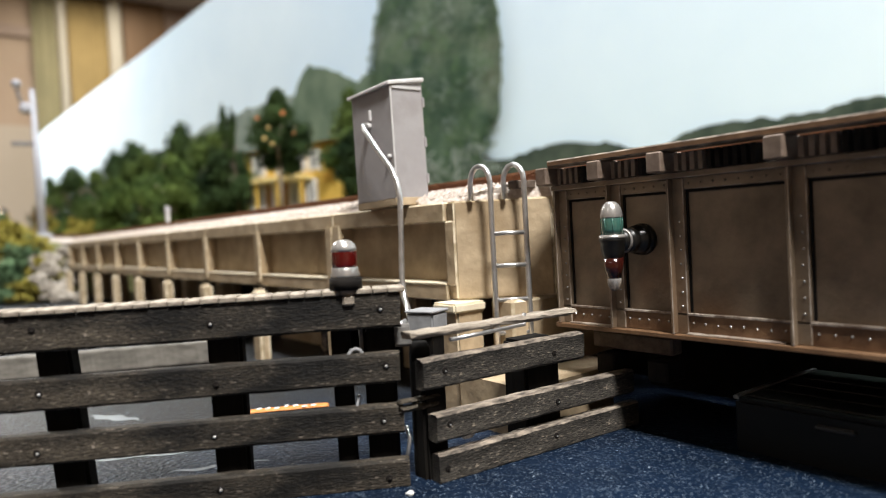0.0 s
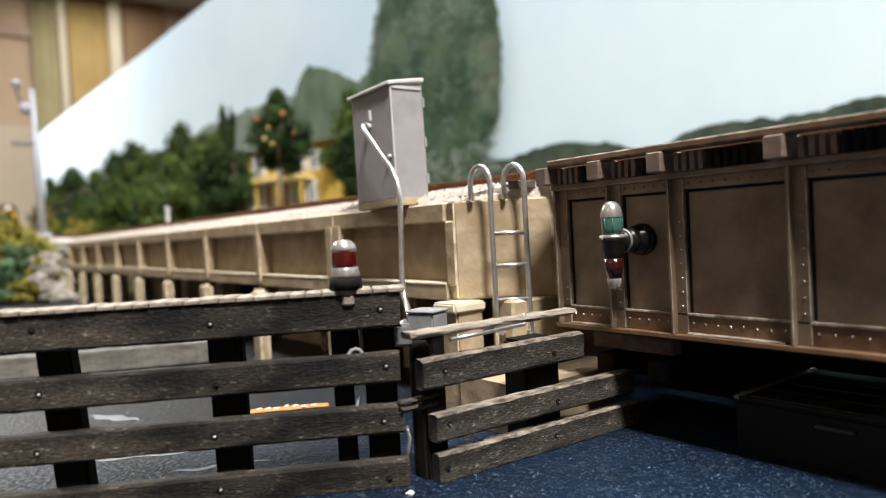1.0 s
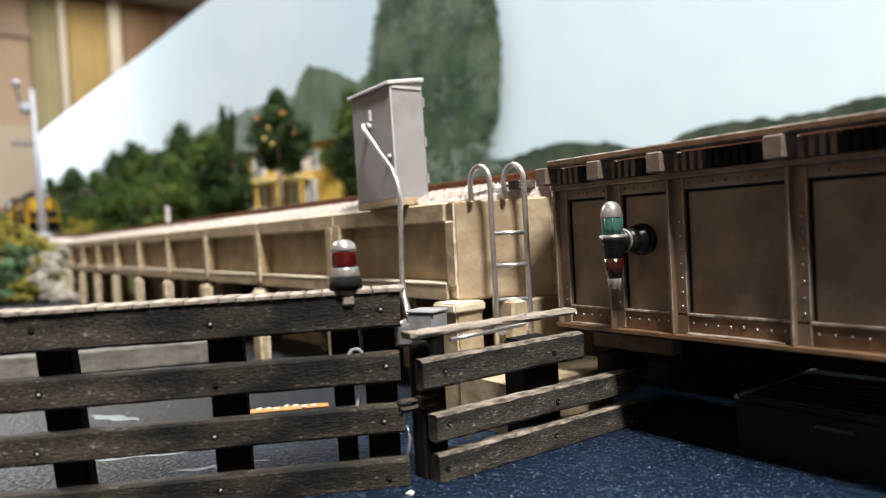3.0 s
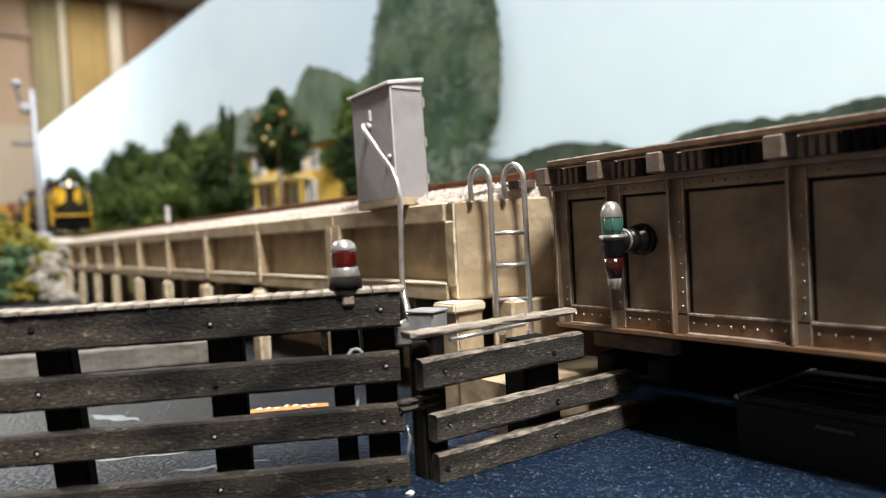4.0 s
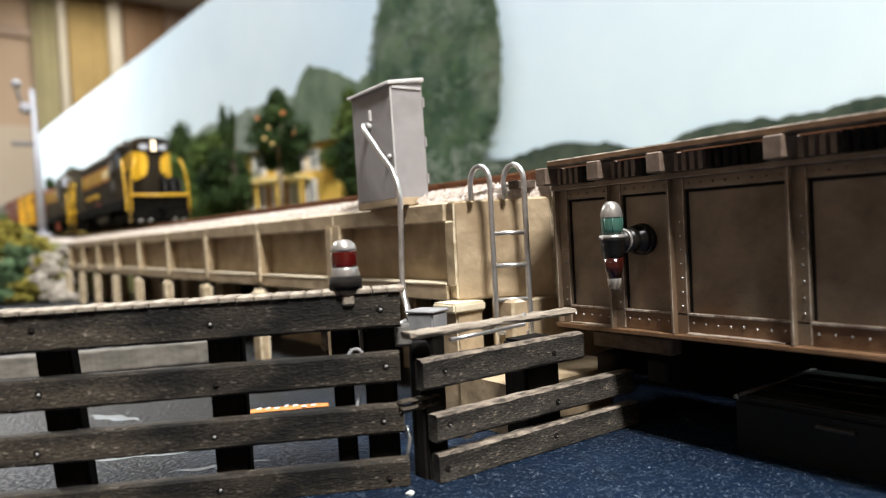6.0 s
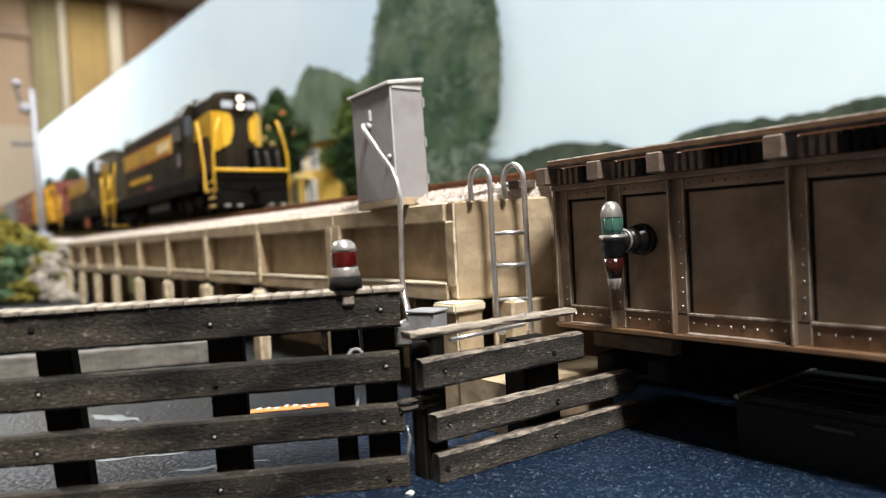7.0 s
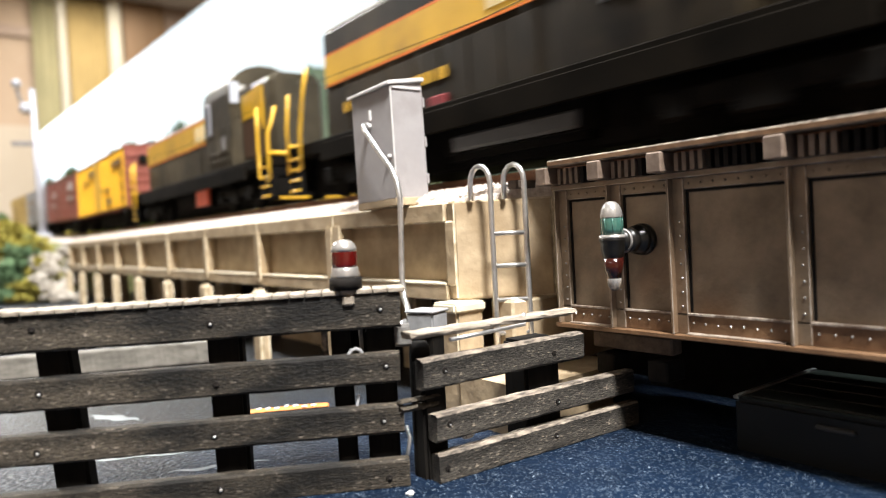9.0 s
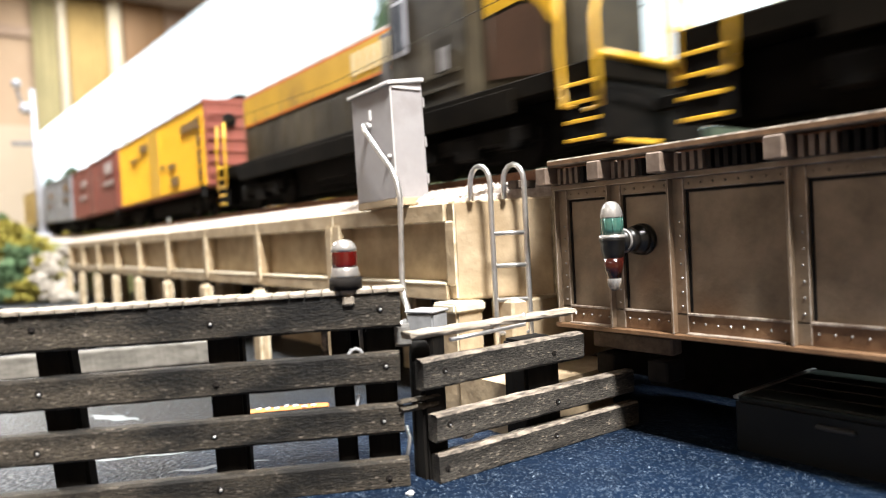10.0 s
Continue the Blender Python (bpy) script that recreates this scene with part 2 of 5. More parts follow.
M_MARK = mat("dark_lettering", (0.2, 0.105, 0.02), (0.28, 0.15, 0.03), 80, 0.6, bump=0)
M_REDGLASS = mat("dark_red_lens", (0.05, 0.0025, 0.002), (0.085, 0.004, 0.003), 300, 0.18, bump=0, coat=0.3)
M_REDDARK = mat("smoky_red_lens", (0.018, 0.003, 0.002), (0.04, 0.006, 0.004), 300, 0.15, bump=0, coat=0.3)
M_GREENGLASS = mat("dark_green_lens", (0.03, 0.09, 0.075), (0.05, 0.13, 0.1), 300, 0.12, bump=0, coat=0.6)
M_CLEAR = glass("clear_lens_tip", (0.92, 0.92, 0.92))
M_SILCAP = mat("silver_lens_cap", (0.3, 0.28, 0.26), (0.48, 0.45, 0.42), 400, 0.3, 0.6, 0.15)
M_BLACKP = mat("glossy_black_fitting", (0.003, 0.0027, 0.0023), (0.012, 0.0105, 0.009), 300, 0.3, bump=0.15, spec=0.4)
M_PIERTOP = mat("pier_top_sheen", (0.01, 0.014, 0.012), (0.06, 0.075, 0.064), 60, 0.3, bump=0.3, spec=0.4, contrast=(0.4, 0.7))
M_PIER = mat("shaded_pier_black", (0.001, 0.0014, 0.0013), (0.005, 0.0062, 0.0056), 45, 0.5, bump=0.3, spec=0.35, contrast=(0.4, 0.75))
M_RIM = mat("reflected_streak_grey", (0.1, 0.105, 0.1), (0.3, 0.31, 0.3), 220, 0.45, bump=0.4)
M_WOODPALE = mat("pale_grey_board", (0.085, 0.078, 0.065), (0.24, 0.22, 0.19), 500, 0.7, bump=0.4, stretch=(0.3, 1, 1), broad=0.3)
M_LEDGE = mat("lit_ledge_bright", (0.22, 0.16, 0.12), (0.68, 0.6, 0.52), 420, 0.3, 0.25, 0.3, contrast=(0.4, 0.62))
M_DIM = mat("dull_dark_metal", (0.03, 0.03, 0.03), (0.06, 0.06, 0.06), 200, 0.65, bump=0.2)
M_ORNG = mat("orange_plank_paint", (0.48, 0.15, 0.02), (0.62, 0.24, 0.05), 300, 0.6, bump=0.2)
M_STREAK = mat("painted_sky_streak", (0.10, 0.115, 0.12), (0.2, 0.22, 0.23), 120, 0.4, bump=0.1)
M_WALL = mat("beige_room_wall", (0.36, 0.26, 0.18), (0.4, 0.3, 0.21), 3, 0.8, bump=0)
M_WALLLO = mat("cream_wall_panel", (0.4, 0.335, 0.255), (0.44, 0.37, 0.29), 3, 0.8, bump=0)
M_KHAKI = mat("khaki_curtain", (0.21, 0.19, 0.105), (0.27, 0.24, 0.13), 8, 0.9, bump=0.1)
M_GOLD = mat("ochre_curtain", (0.25, 0.18, 0.07), (0.32, 0.23, 0.09), 8, 0.9, bump=0.1)
M_DOOR = mat("brown_door_wood", (0.14, 0.08, 0.035), (0.2, 0.12, 0.06), 6, 0.6, bump=0.1, stretch=(1, 1, 0.1))
M_TAUPE = mat("taupe_wall_panel", (0.3, 0.22, 0.17), (0.34, 0.26, 0.2), 4, 0.8, bump=0)
M_CEIL = mat("white_ceiling_tile", (0.5, 0.49, 0.47), (0.58, 0.57, 0.55), 6, 0.9, bump=0.1)
M_FLOOR = mat("grey_carpet", (0.07, 0.065, 0.06), (0.1, 0.095, 0.09), 60, 0.95, bump=0.3)
M_FASCIA = mat("dark_green_fascia", (0.04, 0.06, 0.04), (0.06, 0.08, 0.05), 10, 0.6, bump=0.05)
M_LAMP = mat("white_lamp_housing", (0.7, 0.7, 0.7), (0.78, 0.78, 0.78), 10, 0.5, bump=0)


# ---- building helpers, in millimetres ----
def mpose(x, y, z, rz=0, rx=0, ry=0):
    return pose(x * MM, y * MM, z * MM, rx, ry, rz)


def finish(name, bm, material, smooth=False):
    me = bpy.data.meshes.new(name)
    bmesh.ops.scale(bm, vec=(MM, MM, MM), verts=bm.verts)
    bm.to_mesh(me)
    bm.free()
    for m in (material if isinstance(material, (list, tuple)) else [material]):
        me.materials.append(m)
    if smooth:
        for p in me.polygons:
            p.use_smooth = True
    return me


def part(name, bm, material, parent, label="", m=None, smooth=False):
    ob = new(name, finish(name, bm, material, smooth))
    if m is not None:
        ob.matrix_basis = m
    ob.parent = parent
    return tagged(ob, label)


def thing(name, label, category, group="", kind="", m=None):
    ob = new(name)
    ob.empty_display_size = 0.005
    if m is not None:
        ob.matrix_basis = m
    return tagged(ob, label, category, group, kind)


def solid(name, bm, material, label="", category="", group="", kind="", m=None, smooth=False):
    ob = new(name, finish(name, bm, material, smooth))
    if m is not None:
        ob.matrix_basis = m
    return tagged(ob, label, category, group, kind)


def box(bm, x0, x1, y0, y1, z0, z1, b=0.0, seg=1):
    t = bmesh.new()
    bmesh.ops.create_cube(t, size=1)
    for v in t.verts:
        v.co = Vector(((x0 + x1) / 2 + v.co.x * (x1 - x0), (y0 + y1) / 2 + v.co.y * (y1 - y0), (z0 + z1) / 2 + v.co.z * (z1 - z0)))
    if b:
        for f in bmesh.ops.bevel(t, geom=t.edges[:], offset=b, segments=seg, affect="EDGES")["faces"]:
            f.material_index = 1
    join(bm, t)
    return bm


def join(bm, t):
    base = {v: bm.verts.new(v.co) for v in t.verts}
    for f in t.faces:
        nf = bm.faces.new([base[v] for v in f.verts])
        nf.material_index, nf.smooth = f.material_index, f.smooth
    t.free()


def boxb(x0, x1, y0, y1, z0, z1, b=0.0, seg=1):
    return box(bmesh.new(), x0, x1, y0, y1, z0, z1, b, seg)


def prism(bm, pts, z0, z1):
    """An upright prism over a plan outline (counter-clockwise)."""
    lo = [bm.verts.new((x, y, z0)) for x, y in pts]
    hi = [bm.verts.new((x, y, z1)) for x, y in pts]
    bm.faces.new(lo[::-1])
    bm.faces.new(hi)
    for i in range(len(pts)):
        j = (i + 1) % len(pts)
        bm.faces.new((lo[i], lo[j], hi[j], hi[i]))
    return bm


def extr_x(bm, pts, x0, x1):
    """A section in (y, z), counter-clockwise seen from +x, drawn from x0 to x1."""
    a = [bm.verts.new((x0, y, z)) for y, z in pts]
    b = [bm.verts.new((x1, y, z)) for y, z in pts]
    bm.faces.new(a[::-1])
    bm.faces.new(b)
    for i in range(len(pts)):
        j = (i + 1) % len(pts)
        bm.faces.new((a[i], a[j], b[j], b[i]))
    return bm


def plate(pts, y0, y1):
    """A flat plate with an outline in (x, z), from y0 to y1."""
    bm = bmesh.new()
    a = [bm.verts.new((x, y0, z)) for x, z in pts]
    b = [bm.verts.new((x, y1, z)) for x, z in pts]
    bm.faces.new(a)
    bm.faces.new(b[::-1])
    for i in range(len(pts)):
        j = (i + 1) % len(pts)
        bm.faces.new((a[j], a[i], b[i], b[j]))
    return bm


def tube(bm, pts, r, n=10, taper=1.0):
    """A round bar along a line of points."""
    pts = [Vector(p) for p in pts]
    rings, up = [], None
    for i, p in enumerate(pts):
        d = (pts[min(i + 1, len(pts) - 1)] - pts[max(i - 1, 0)]).normalized()
        if up is None:
            up = d.orthogonal().normalized()
        up = (up - d * up.dot(d)).normalized()
        side = d.cross(up)
        rr = r * (1 + (taper - 1) * i / max(1, len(pts) - 1))
        rings.append([bm.verts.new(p + (up * math.cos(2 * math.pi * k / n) + side * math.sin(2 * math.pi * k / n)) * rr) for k in range(n)])
    for a, b in zip(rings, rings[1:]):
        for k in range(n):
            f = bm.faces.new((a[k], a[(k + 1) % n], b[(k + 1) % n], b[k]))
            f.smooth = True
    bm.faces.new(rings[0][::-1])
    bm.faces.new(rings[-1])
    return bm


def lathe(bm, prof, n=24, c=(0, 0, 0), axis="z"):
    """Turn a profile of (radius, height) about an axis through c."""
    c = Vector(c)
    put = {"z": lambda a, r, h: Vector((r * math.cos(a), r * math.sin(a), h)), "y": lambda a, r, h: Vector((r * math.sin(a), h, r * math.cos(a))),
           "x": lambda a, r, h: Vector((h, r * math.cos(a), r * math.sin(a)))}[axis]
    rings = [[bm.verts.new(c + put(2 * math.pi * k / n, max(r, 1e-3), h)) for k in range(n)] for r, h in prof]
    for a, b in zip(rings, rings[1:]):
        for k in range(n):
            f = bm.faces.new((a[k], a[(k + 1) % n], b[(k + 1) % n], b[k]))
            f.smooth = True
    bm.faces.new(rings[0][::-1])
    bm.faces.new(rings[-1])
    return bm


def plank(length, height, thick, seed, wear=0.12, step=1.2, top_material=False):
    """A rough-sawn board: x along it from 0, y from 0 to -thick, z from 0 up; edges uneven, corners broken."""
    bm = bmesh.new()
    n = max(4, int(length / step))
    c = 0.35
    sec = [(-thick, c), (-thick + c, 0), (-c, 0), (0, c), (0, height - c), (-c, height), (-thick + c, height), (-thick, height - c)]
    rings = []
    for i in range(n + 1):
        x = length * i / n
        ring = []
        for k, (y, z) in enumerate(sec):
            v = noise.noise_vector(Vector((x * 0.45 + seed * 7.3, k * 1.7, seed))) * wear
            w = noise.noise_vector(Vector((x * 1.7 + seed * 3.1, k * 2.3, seed + 9))) * wear * 0.55
            ex = noise.noise(Vector((seed * 5.1, k * 0.9, 4 + (i > 0) * 3))) * 0.35 if i in (0, n) else 0
            ring.append(bm.verts.new((x + ex, y + v.y + w.y, z + v.z + w.z)))
        rings.append(ring)
    for a, b in zip(rings, rings[1:]):
        for k in range(8):
            f = bm.faces.new((a[k], b[k], b[(k + 1) % 8], a[(k + 1) % 8]))
            # top faces take the paler second material, as if lit from above
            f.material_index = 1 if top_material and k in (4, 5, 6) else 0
    bm.faces.new(rings[0])
    bm.faces.new(rings[-1][::-1])
    return bm


# ---- the room ----
def room():
    f = solid("floor", boxb(-5200, 2500, -3000, 2600, -1140, -1100), M_FLOOR, "grey carpet floor of the hobby room", "floor", kind="structure")
    c = solid("ceiling", boxb(-5200, 2500, -3000, 2600, 1560, 1600), M_CEIL, "white tiled ceiling of the hobby room", "ceiling", kind="structure")
    solid("wall_east", boxb(2500, 2580, -3000, 2600, -1140, 1600), M_WALL, "plain beige painted room wall", "wall", kind="structure")
    solid("wall_south", boxb(-5200, 2500, -3080, -3000, -1140, 1600), M_WALL, "plain beige painted room wall", "wall", kind="structure")
    solid("wall_north", boxb(-5200, 2500, 2600, 2680, -1140, 1600), M_WALL, "plain beige painted room wall", "wall", kind="structure")
    w = thing("wall_west", "brown wall with cream lower panel and taupe rail", "wall", kind="structure")
    part("wall_face", boxb(-4680, -4600, -3080, 2680, -1140, 1600), M_WALL, w)
    part("wall_panel", boxb(-4600, -4588, -3000, 560, -1100, 760), M_WALLLO, w, "cream lower wall panel")
    part("trim", boxb(-4600, -4575, -3000, 560, 1262, 1330, 6), M_TAUPE, w, "taupe picture rail")
    part("taupe_panel", boxb(-4600, -4585, 1300, 2600, -1100, 1556), M_TAUPE, w, "taupe wall panel")
    part("trim", boxb(-4590, -4555, 694, 736, -1100, 1556, 8), M_CREAMPOST, w, "cream painted post")
    part("trim", boxb(-4590, -4545, 966, 1040, -1100, 1556, 10), M_CREAMPOST, w, "cream painted post")
    part("brown_panel", boxb(-4590, -4560, 1053, 1298, -1100, 1556, 5), M_DOOR, w, "dark brown wooden panel")
    for nm, y0, y1, mt, lab in (("curtain", 560, 686, M_KHAKI, "khaki cloth curtain hanging against the room wall"), ("curtain", 748, 960, M_GOLD, "ochre cloth curtain hanging against the room wall")):
        bm = bmesh.new()
        n = 60
        rows = []
        for z in (-1050, 1540):
            rows.append([bm.verts.new((-4568 + 3 * math.sin((y0 + (y1 - y0) * i / n) / 9.5) + 4 * math.sin(i * 0.41), y0 + (y1 - y0) * i / n, z)) for i in range(n + 1)])
            rows.append([bm.verts.new((-4574 + 3 * math.sin((y0 + (y1 - y0) * i / n) / 9.5) + 4 * math.sin(i * 0.41), y0 + (y1 - y0) * i / n, z)) for i in range(n + 1)])
        a, b, c2, d = rows
        for i in range(n):
            for p, q in ((a, c2), (d, b), (b, a), (c2, d)):
                bm.faces.new((p[i], p[i + 1], q[i + 1], q[i]))
        solid(nm, bm, mt, lab, "curtain", smooth=True)
    # every lamp gets a frame, the added fill too
    for x, y, sx, sy, *_ in LAMPS:
        lamp = thing("ceiling_light", "white ceiling frame of a room lamp or the added fill", "ceiling light", "ceiling lights", m=mpose(x, y, 1560))
        for s in (-1, 1):
            part("frame", boxb(s * sx / 2 - 12, s * sx / 2 + 12, -sy / 2 - 12, sy / 2 + 12, -30, 0), M_LAMP, lamp)
            part("frame", boxb(-sx / 2, sx / 2, s * (sy / 2 + 12) - 12, s * (sy / 2 + 12) + 12, -30, 0), M_LAMP, lamp)


def layout_table():
    t = thing("layout_table", "dark green wooden benchwork carrying the model railway", "table", kind="structure")
    part("tabletop", boxb(-3500, 700, -200, 590, -80, -44), M_FASCIA, t)
    part("fascia", boxb(-3500, 700, -212, -200, -160, -6, 3), M_FASCIA, t)
    for x in (-3400, -2000, -600, 600):
        for y in (-150, 540):
            part("leg", boxb(x - 35, x + 35, y - 35, y + 35, -1100, -80, 4), M_FASCIA, t)


# ---- terrain, water, backdrop ----
def smooth(a, b, x):
    x = min(1, max(0, (x - a) / (b - a)))
    return x * x * (3 - 2 * x)


def track_y(x):
    return 107.3


def track_z(x):
    return 47.5 + 0.019 * max(0, -x - 540) * smooth(-540, -700, x)


def ground_z(x, y):
    wob = noise.noise(Vector((x * 0.01, y * 0.01, 3))) * 14
    west = smooth(-566, -628, x + wob)
    north = smooth(168, 215, y + wob)
    z = -14 + 14 * max(west, north)
    flat = track_z(x) - 5.5
    land = flat + max(0, y - 135) * 0.13 * smooth(135, 300, y)
    if y < 70:
        land = flat + (y - 70) * 0.35 - 6 * smooth(70, -120, y)
    hill = max(west, north)
    z = -14 + (land + 14) * hill
    z += noise.noise(Vector((x * 0.05, y * 0.05, 7))) * 2.0 * hill * (abs(y - track_y(x)) > 30)
    if x < -566 and abs(y - track_y(x)) < 30:
        z = min(z, flat)
    return z


def terrain():
    bm = bmesh.new()
    xs = [-3480 + 60 * i for i in range(43)] + [-900 + 10 * i for i in range(48)] + [-420 + 40 * i for i in range(28)]
    ys = [-196 + 14 * j for j in range(56)]
    ys = [y for y in ys if y < 575]
    grid = [[bm.verts.new((x, min(y, 570), ground_z(x, y))) for y in ys] for x in xs]
    for i in range(len(xs) - 1):
        for j in range(len(ys) - 1):
            bm.faces.new((grid[i][j], grid[i + 1][j], grid[i + 1][j + 1], grid[i][j + 1])).smooth = True
    solid("ground", bm, M_GROUND, "scenic ground with olive and green scatter", "ground", kind="structure")
    bm = boxb(-900, 660, -196, 300, -6, 0)
    solid("water", bm, M_WATER, "dark blue model water with glittering flecks", "water", kind="structure")


def bd_y(x):
    return 377 + 0.0427 * (x + 3470)


def blob(bm, x0, z0, rx, rz, seed, rough=0.12, n=70, lift=2.0, point=0.0):
    """A painted crown outline on the backdrop: an uneven oval sheet, a hair in front of it."""
    ring = []
    for i in range(n):
        a = 2 * math.pi * i / n
        k = 1 + rough * (noise.noise(Vector((math.cos(a) * 2.2, math.sin(a) * 2.2, seed))) + 0.6 * noise.noise(Vector((math.cos(a) * 8, math.sin(a) * 8, seed + 4))))
        taper = 1 - point * max(0, math.sin(a))
        x = x0 + rx * k * math.cos(a) * taper
        ring.append((x, z0 + rz * k * math.sin(a)))
    f = [bm.verts.new((x, bd_y(x) - lift, z)) for x, z in ring]
    b = [bm.verts.new((x, bd_y(x) - lift + 0.8, z)) for x, z in ring]
    bm.faces.new(f)
    bm.faces.new(b[::-1])
    for i in range(n):
        j = (i + 1) % n
        bm.faces.new((f[i], f[j], b[j], b[i]))
    return bm


def skyline(bm, x0, x1, zf, z_low, lift, step=6.0):
    n = int((x1 - x0) / step)
    top, low, topb, lowb = [], [], [], []
    for i in range(n + 1):
        x = x0 + (x1 - x0) * i / n
        for lst, z, dy in ((top, zf(x), lift), (low, z_low, lift), (topb, zf(x), lift - 0.8), (lowb, z_low, lift - 0.8)):
            lst.append(bm.verts.new((x, bd_y(x) - dy, z)))
    for i in range(n):
        bm.faces.new((low[i], low[i + 1], top[i + 1], top[i]))
        bm.faces.new((top[i], top[i + 1], topb[i + 1], topb[i]))
    return bm


def backdrop():
    b = thing("backdrop", "pale blue painted sky backdrop with painted trees", "backdrop", kind="structure")
    bm = bmesh.new()
    xs = [-3300 + 150 * i for i in range(28)]
    f = [[bm.verts.new((x, bd_y(x) + dy, z)) for x in xs] for dy, z in ((0, -40), (0, 506), (8, 506), (8, -40))]
    for r in range(4):
        for i in range(len(xs) - 1):
            bm.faces.new((f[r][i], f[r][i + 1], f[(r + 1) % 4][i + 1], f[(r + 1) % 4][i]))
    bm.faces.new([f[r][0] for r in range(4)])
    bm.faces.new([f[r][-1] for r in range(4)])
    part("sky_board", bm, M_SKY, b)
    # far soft woods, the pointed hill trees, the great tree, the dark tree line
    nz = lambda x, s, k: noise.noise(Vector((x * s, k, 1)))
    part("painted_wood", skyline(bmesh.new(), -1760, -900, lambda x: 268 + 16 * nz(x, 0.012, 2) + 7 * nz(x, 0.05, 5) - 40 * smooth(-1620, -1760, x) - 24 * smooth(-1100, -900, x), 20, 1.5), M_PFAR, b, "pale grey-green painted wood")
    bm = bmesh.new()
    skyline(bm, -1030, -780, lambda x: 296 - (0.0125 * (x + 957) ** 2 if x < -957 else 0.25 * (x + 957) + 0.0011 * (x + 957) ** 2) + 3 * nz(x, 0.06, 8), 30, 2.6, 4)
    part("painted_hill", bm, M_PHILL, b, "grey-green painted hill tree")
    bm = blob(bmesh.new(), -668, 225, 122, 158, 3.0, 0.10, 110, 4.0, 0.08)
    rnd = random.Random(21)
    leaves = bmesh.new()
    for i in range(1500):
        a = rnd.uniform(0, 2 * math.pi)
        k = rnd.uniform(0.9, 1.04)
        x, z, r = -668 + 122 * k * math.cos(a), 225 + 158 * k * math.sin(a), rnd.uniform(1.0, 3.8)
        q = [(x + r * rnd.uniform(0.5, 1.2) * math.cos(g), z + r * rnd.uniform(0.5, 1.2) * math.sin(g)) for g in (0.3, 1.5, 2.6, 3.9, 5.2)]
        leaves.faces.new([leaves.verts.new((u, bd_y(u) - 4.3 - 0.002 * i, w)) for u, w in q])
    part("painted_tree", bm, M_PTREE, b, "tall dark green painted tree")
    tagged(part("painted_leaves", leaves, M_PTREE, b, "dark green painted leaves"), kind="stuff")
    # dabs of lighter and darker leaf all over the great tree
    for mt, n_clumps, lab in ((M_PSHADE, 70, "shaded green painted leaf dabs"), (M_PLEAF, 60, "mid green painted leaf dabs"), (M_PFAR, 34, "pale grey-green painted leaf dabs")):
        dabs = bmesh.new()
        for c in range(n_clumps):
            a, k = rnd.uniform(0, 2 * math.pi), math.sqrt(rnd.random()) * 0.93
            cx, cz = -668 + 122 * k * math.cos(a), 225 + 158 * k * math.sin(a)
            for i in range(26):
                x, z, a = cx + rnd.gauss(0, 10), cz + rnd.gauss(0, 8), rnd.uniform(0, 3.14)
                r = rnd.uniform(1.2, 3.6)
                q = [(x + r * math.cos(a), z + r * math.sin(a)), (x + 0.4 * r * math.sin(a), z - 0.4 * r * math.cos(a)), (x - r * math.cos(a), z - r * math.sin(a)), (x - 0.4 * r * math.sin(a), z + 0.4 * r * math.cos(a))]
                dabs.faces.new([dabs.verts.new((u, bd_y(u) - 7.4 - 0.0002 * (26 * c + i), w)) for u, w in q])
        tagged(part("painted_leaves", dabs, mt, b, lab), kind="stuff")
    strokes = bmesh.new()
    for i in range(140):
        x, z, a = rnd.uniform(-690, -552), rnd.uniform(78, 128), rnd.uniform(0, 3.14)
        r = rnd.uniform(3, 9)
        q = [(x + r * math.cos(a), z + r * math.sin(a)), (x + 0.25 * r * math.sin(a), z - 0.25 * r * math.cos(a)), (x - r * math.cos(a), z - r * math.sin(a)), (x - 0.25 * r * math.sin(a), z + 0.25 * r * math.cos(a))]
        strokes.faces.new([strokes.verts.new((u, bd_y(u) - 8.2 - 0.004 * i, w)) for u, w in q])
    tagged(part("painted_leaves", strokes, M_PFAR, b, "pale grey painted leaf strokes"), kind="stuff")
    part("painted_tree", blob(bmesh.new(), -800, 205, 46, 46, 5.0, 0.2, 60, 3.4), M_PHILL, b, "mid green painted shrub tree")
    part("painted_treeline", skyline(bmesh.new(), -600, 560, lambda x: 108 + 6 * nz(x, 0.018, 3) + 3 * nz(x, 0.09, 6) + 7 * math.exp(-((x + 480) / 50) ** 2) - 14 * math.exp(-((x + 372) / 26) ** 2), 20, 3.0, 4), M_PLINE, b, "dark green painted tree line")


# ---- concrete viaduct ----
X0, BAY, NB, YF = -107.3, 50.9, 9, 83.7
DECK = 42.0


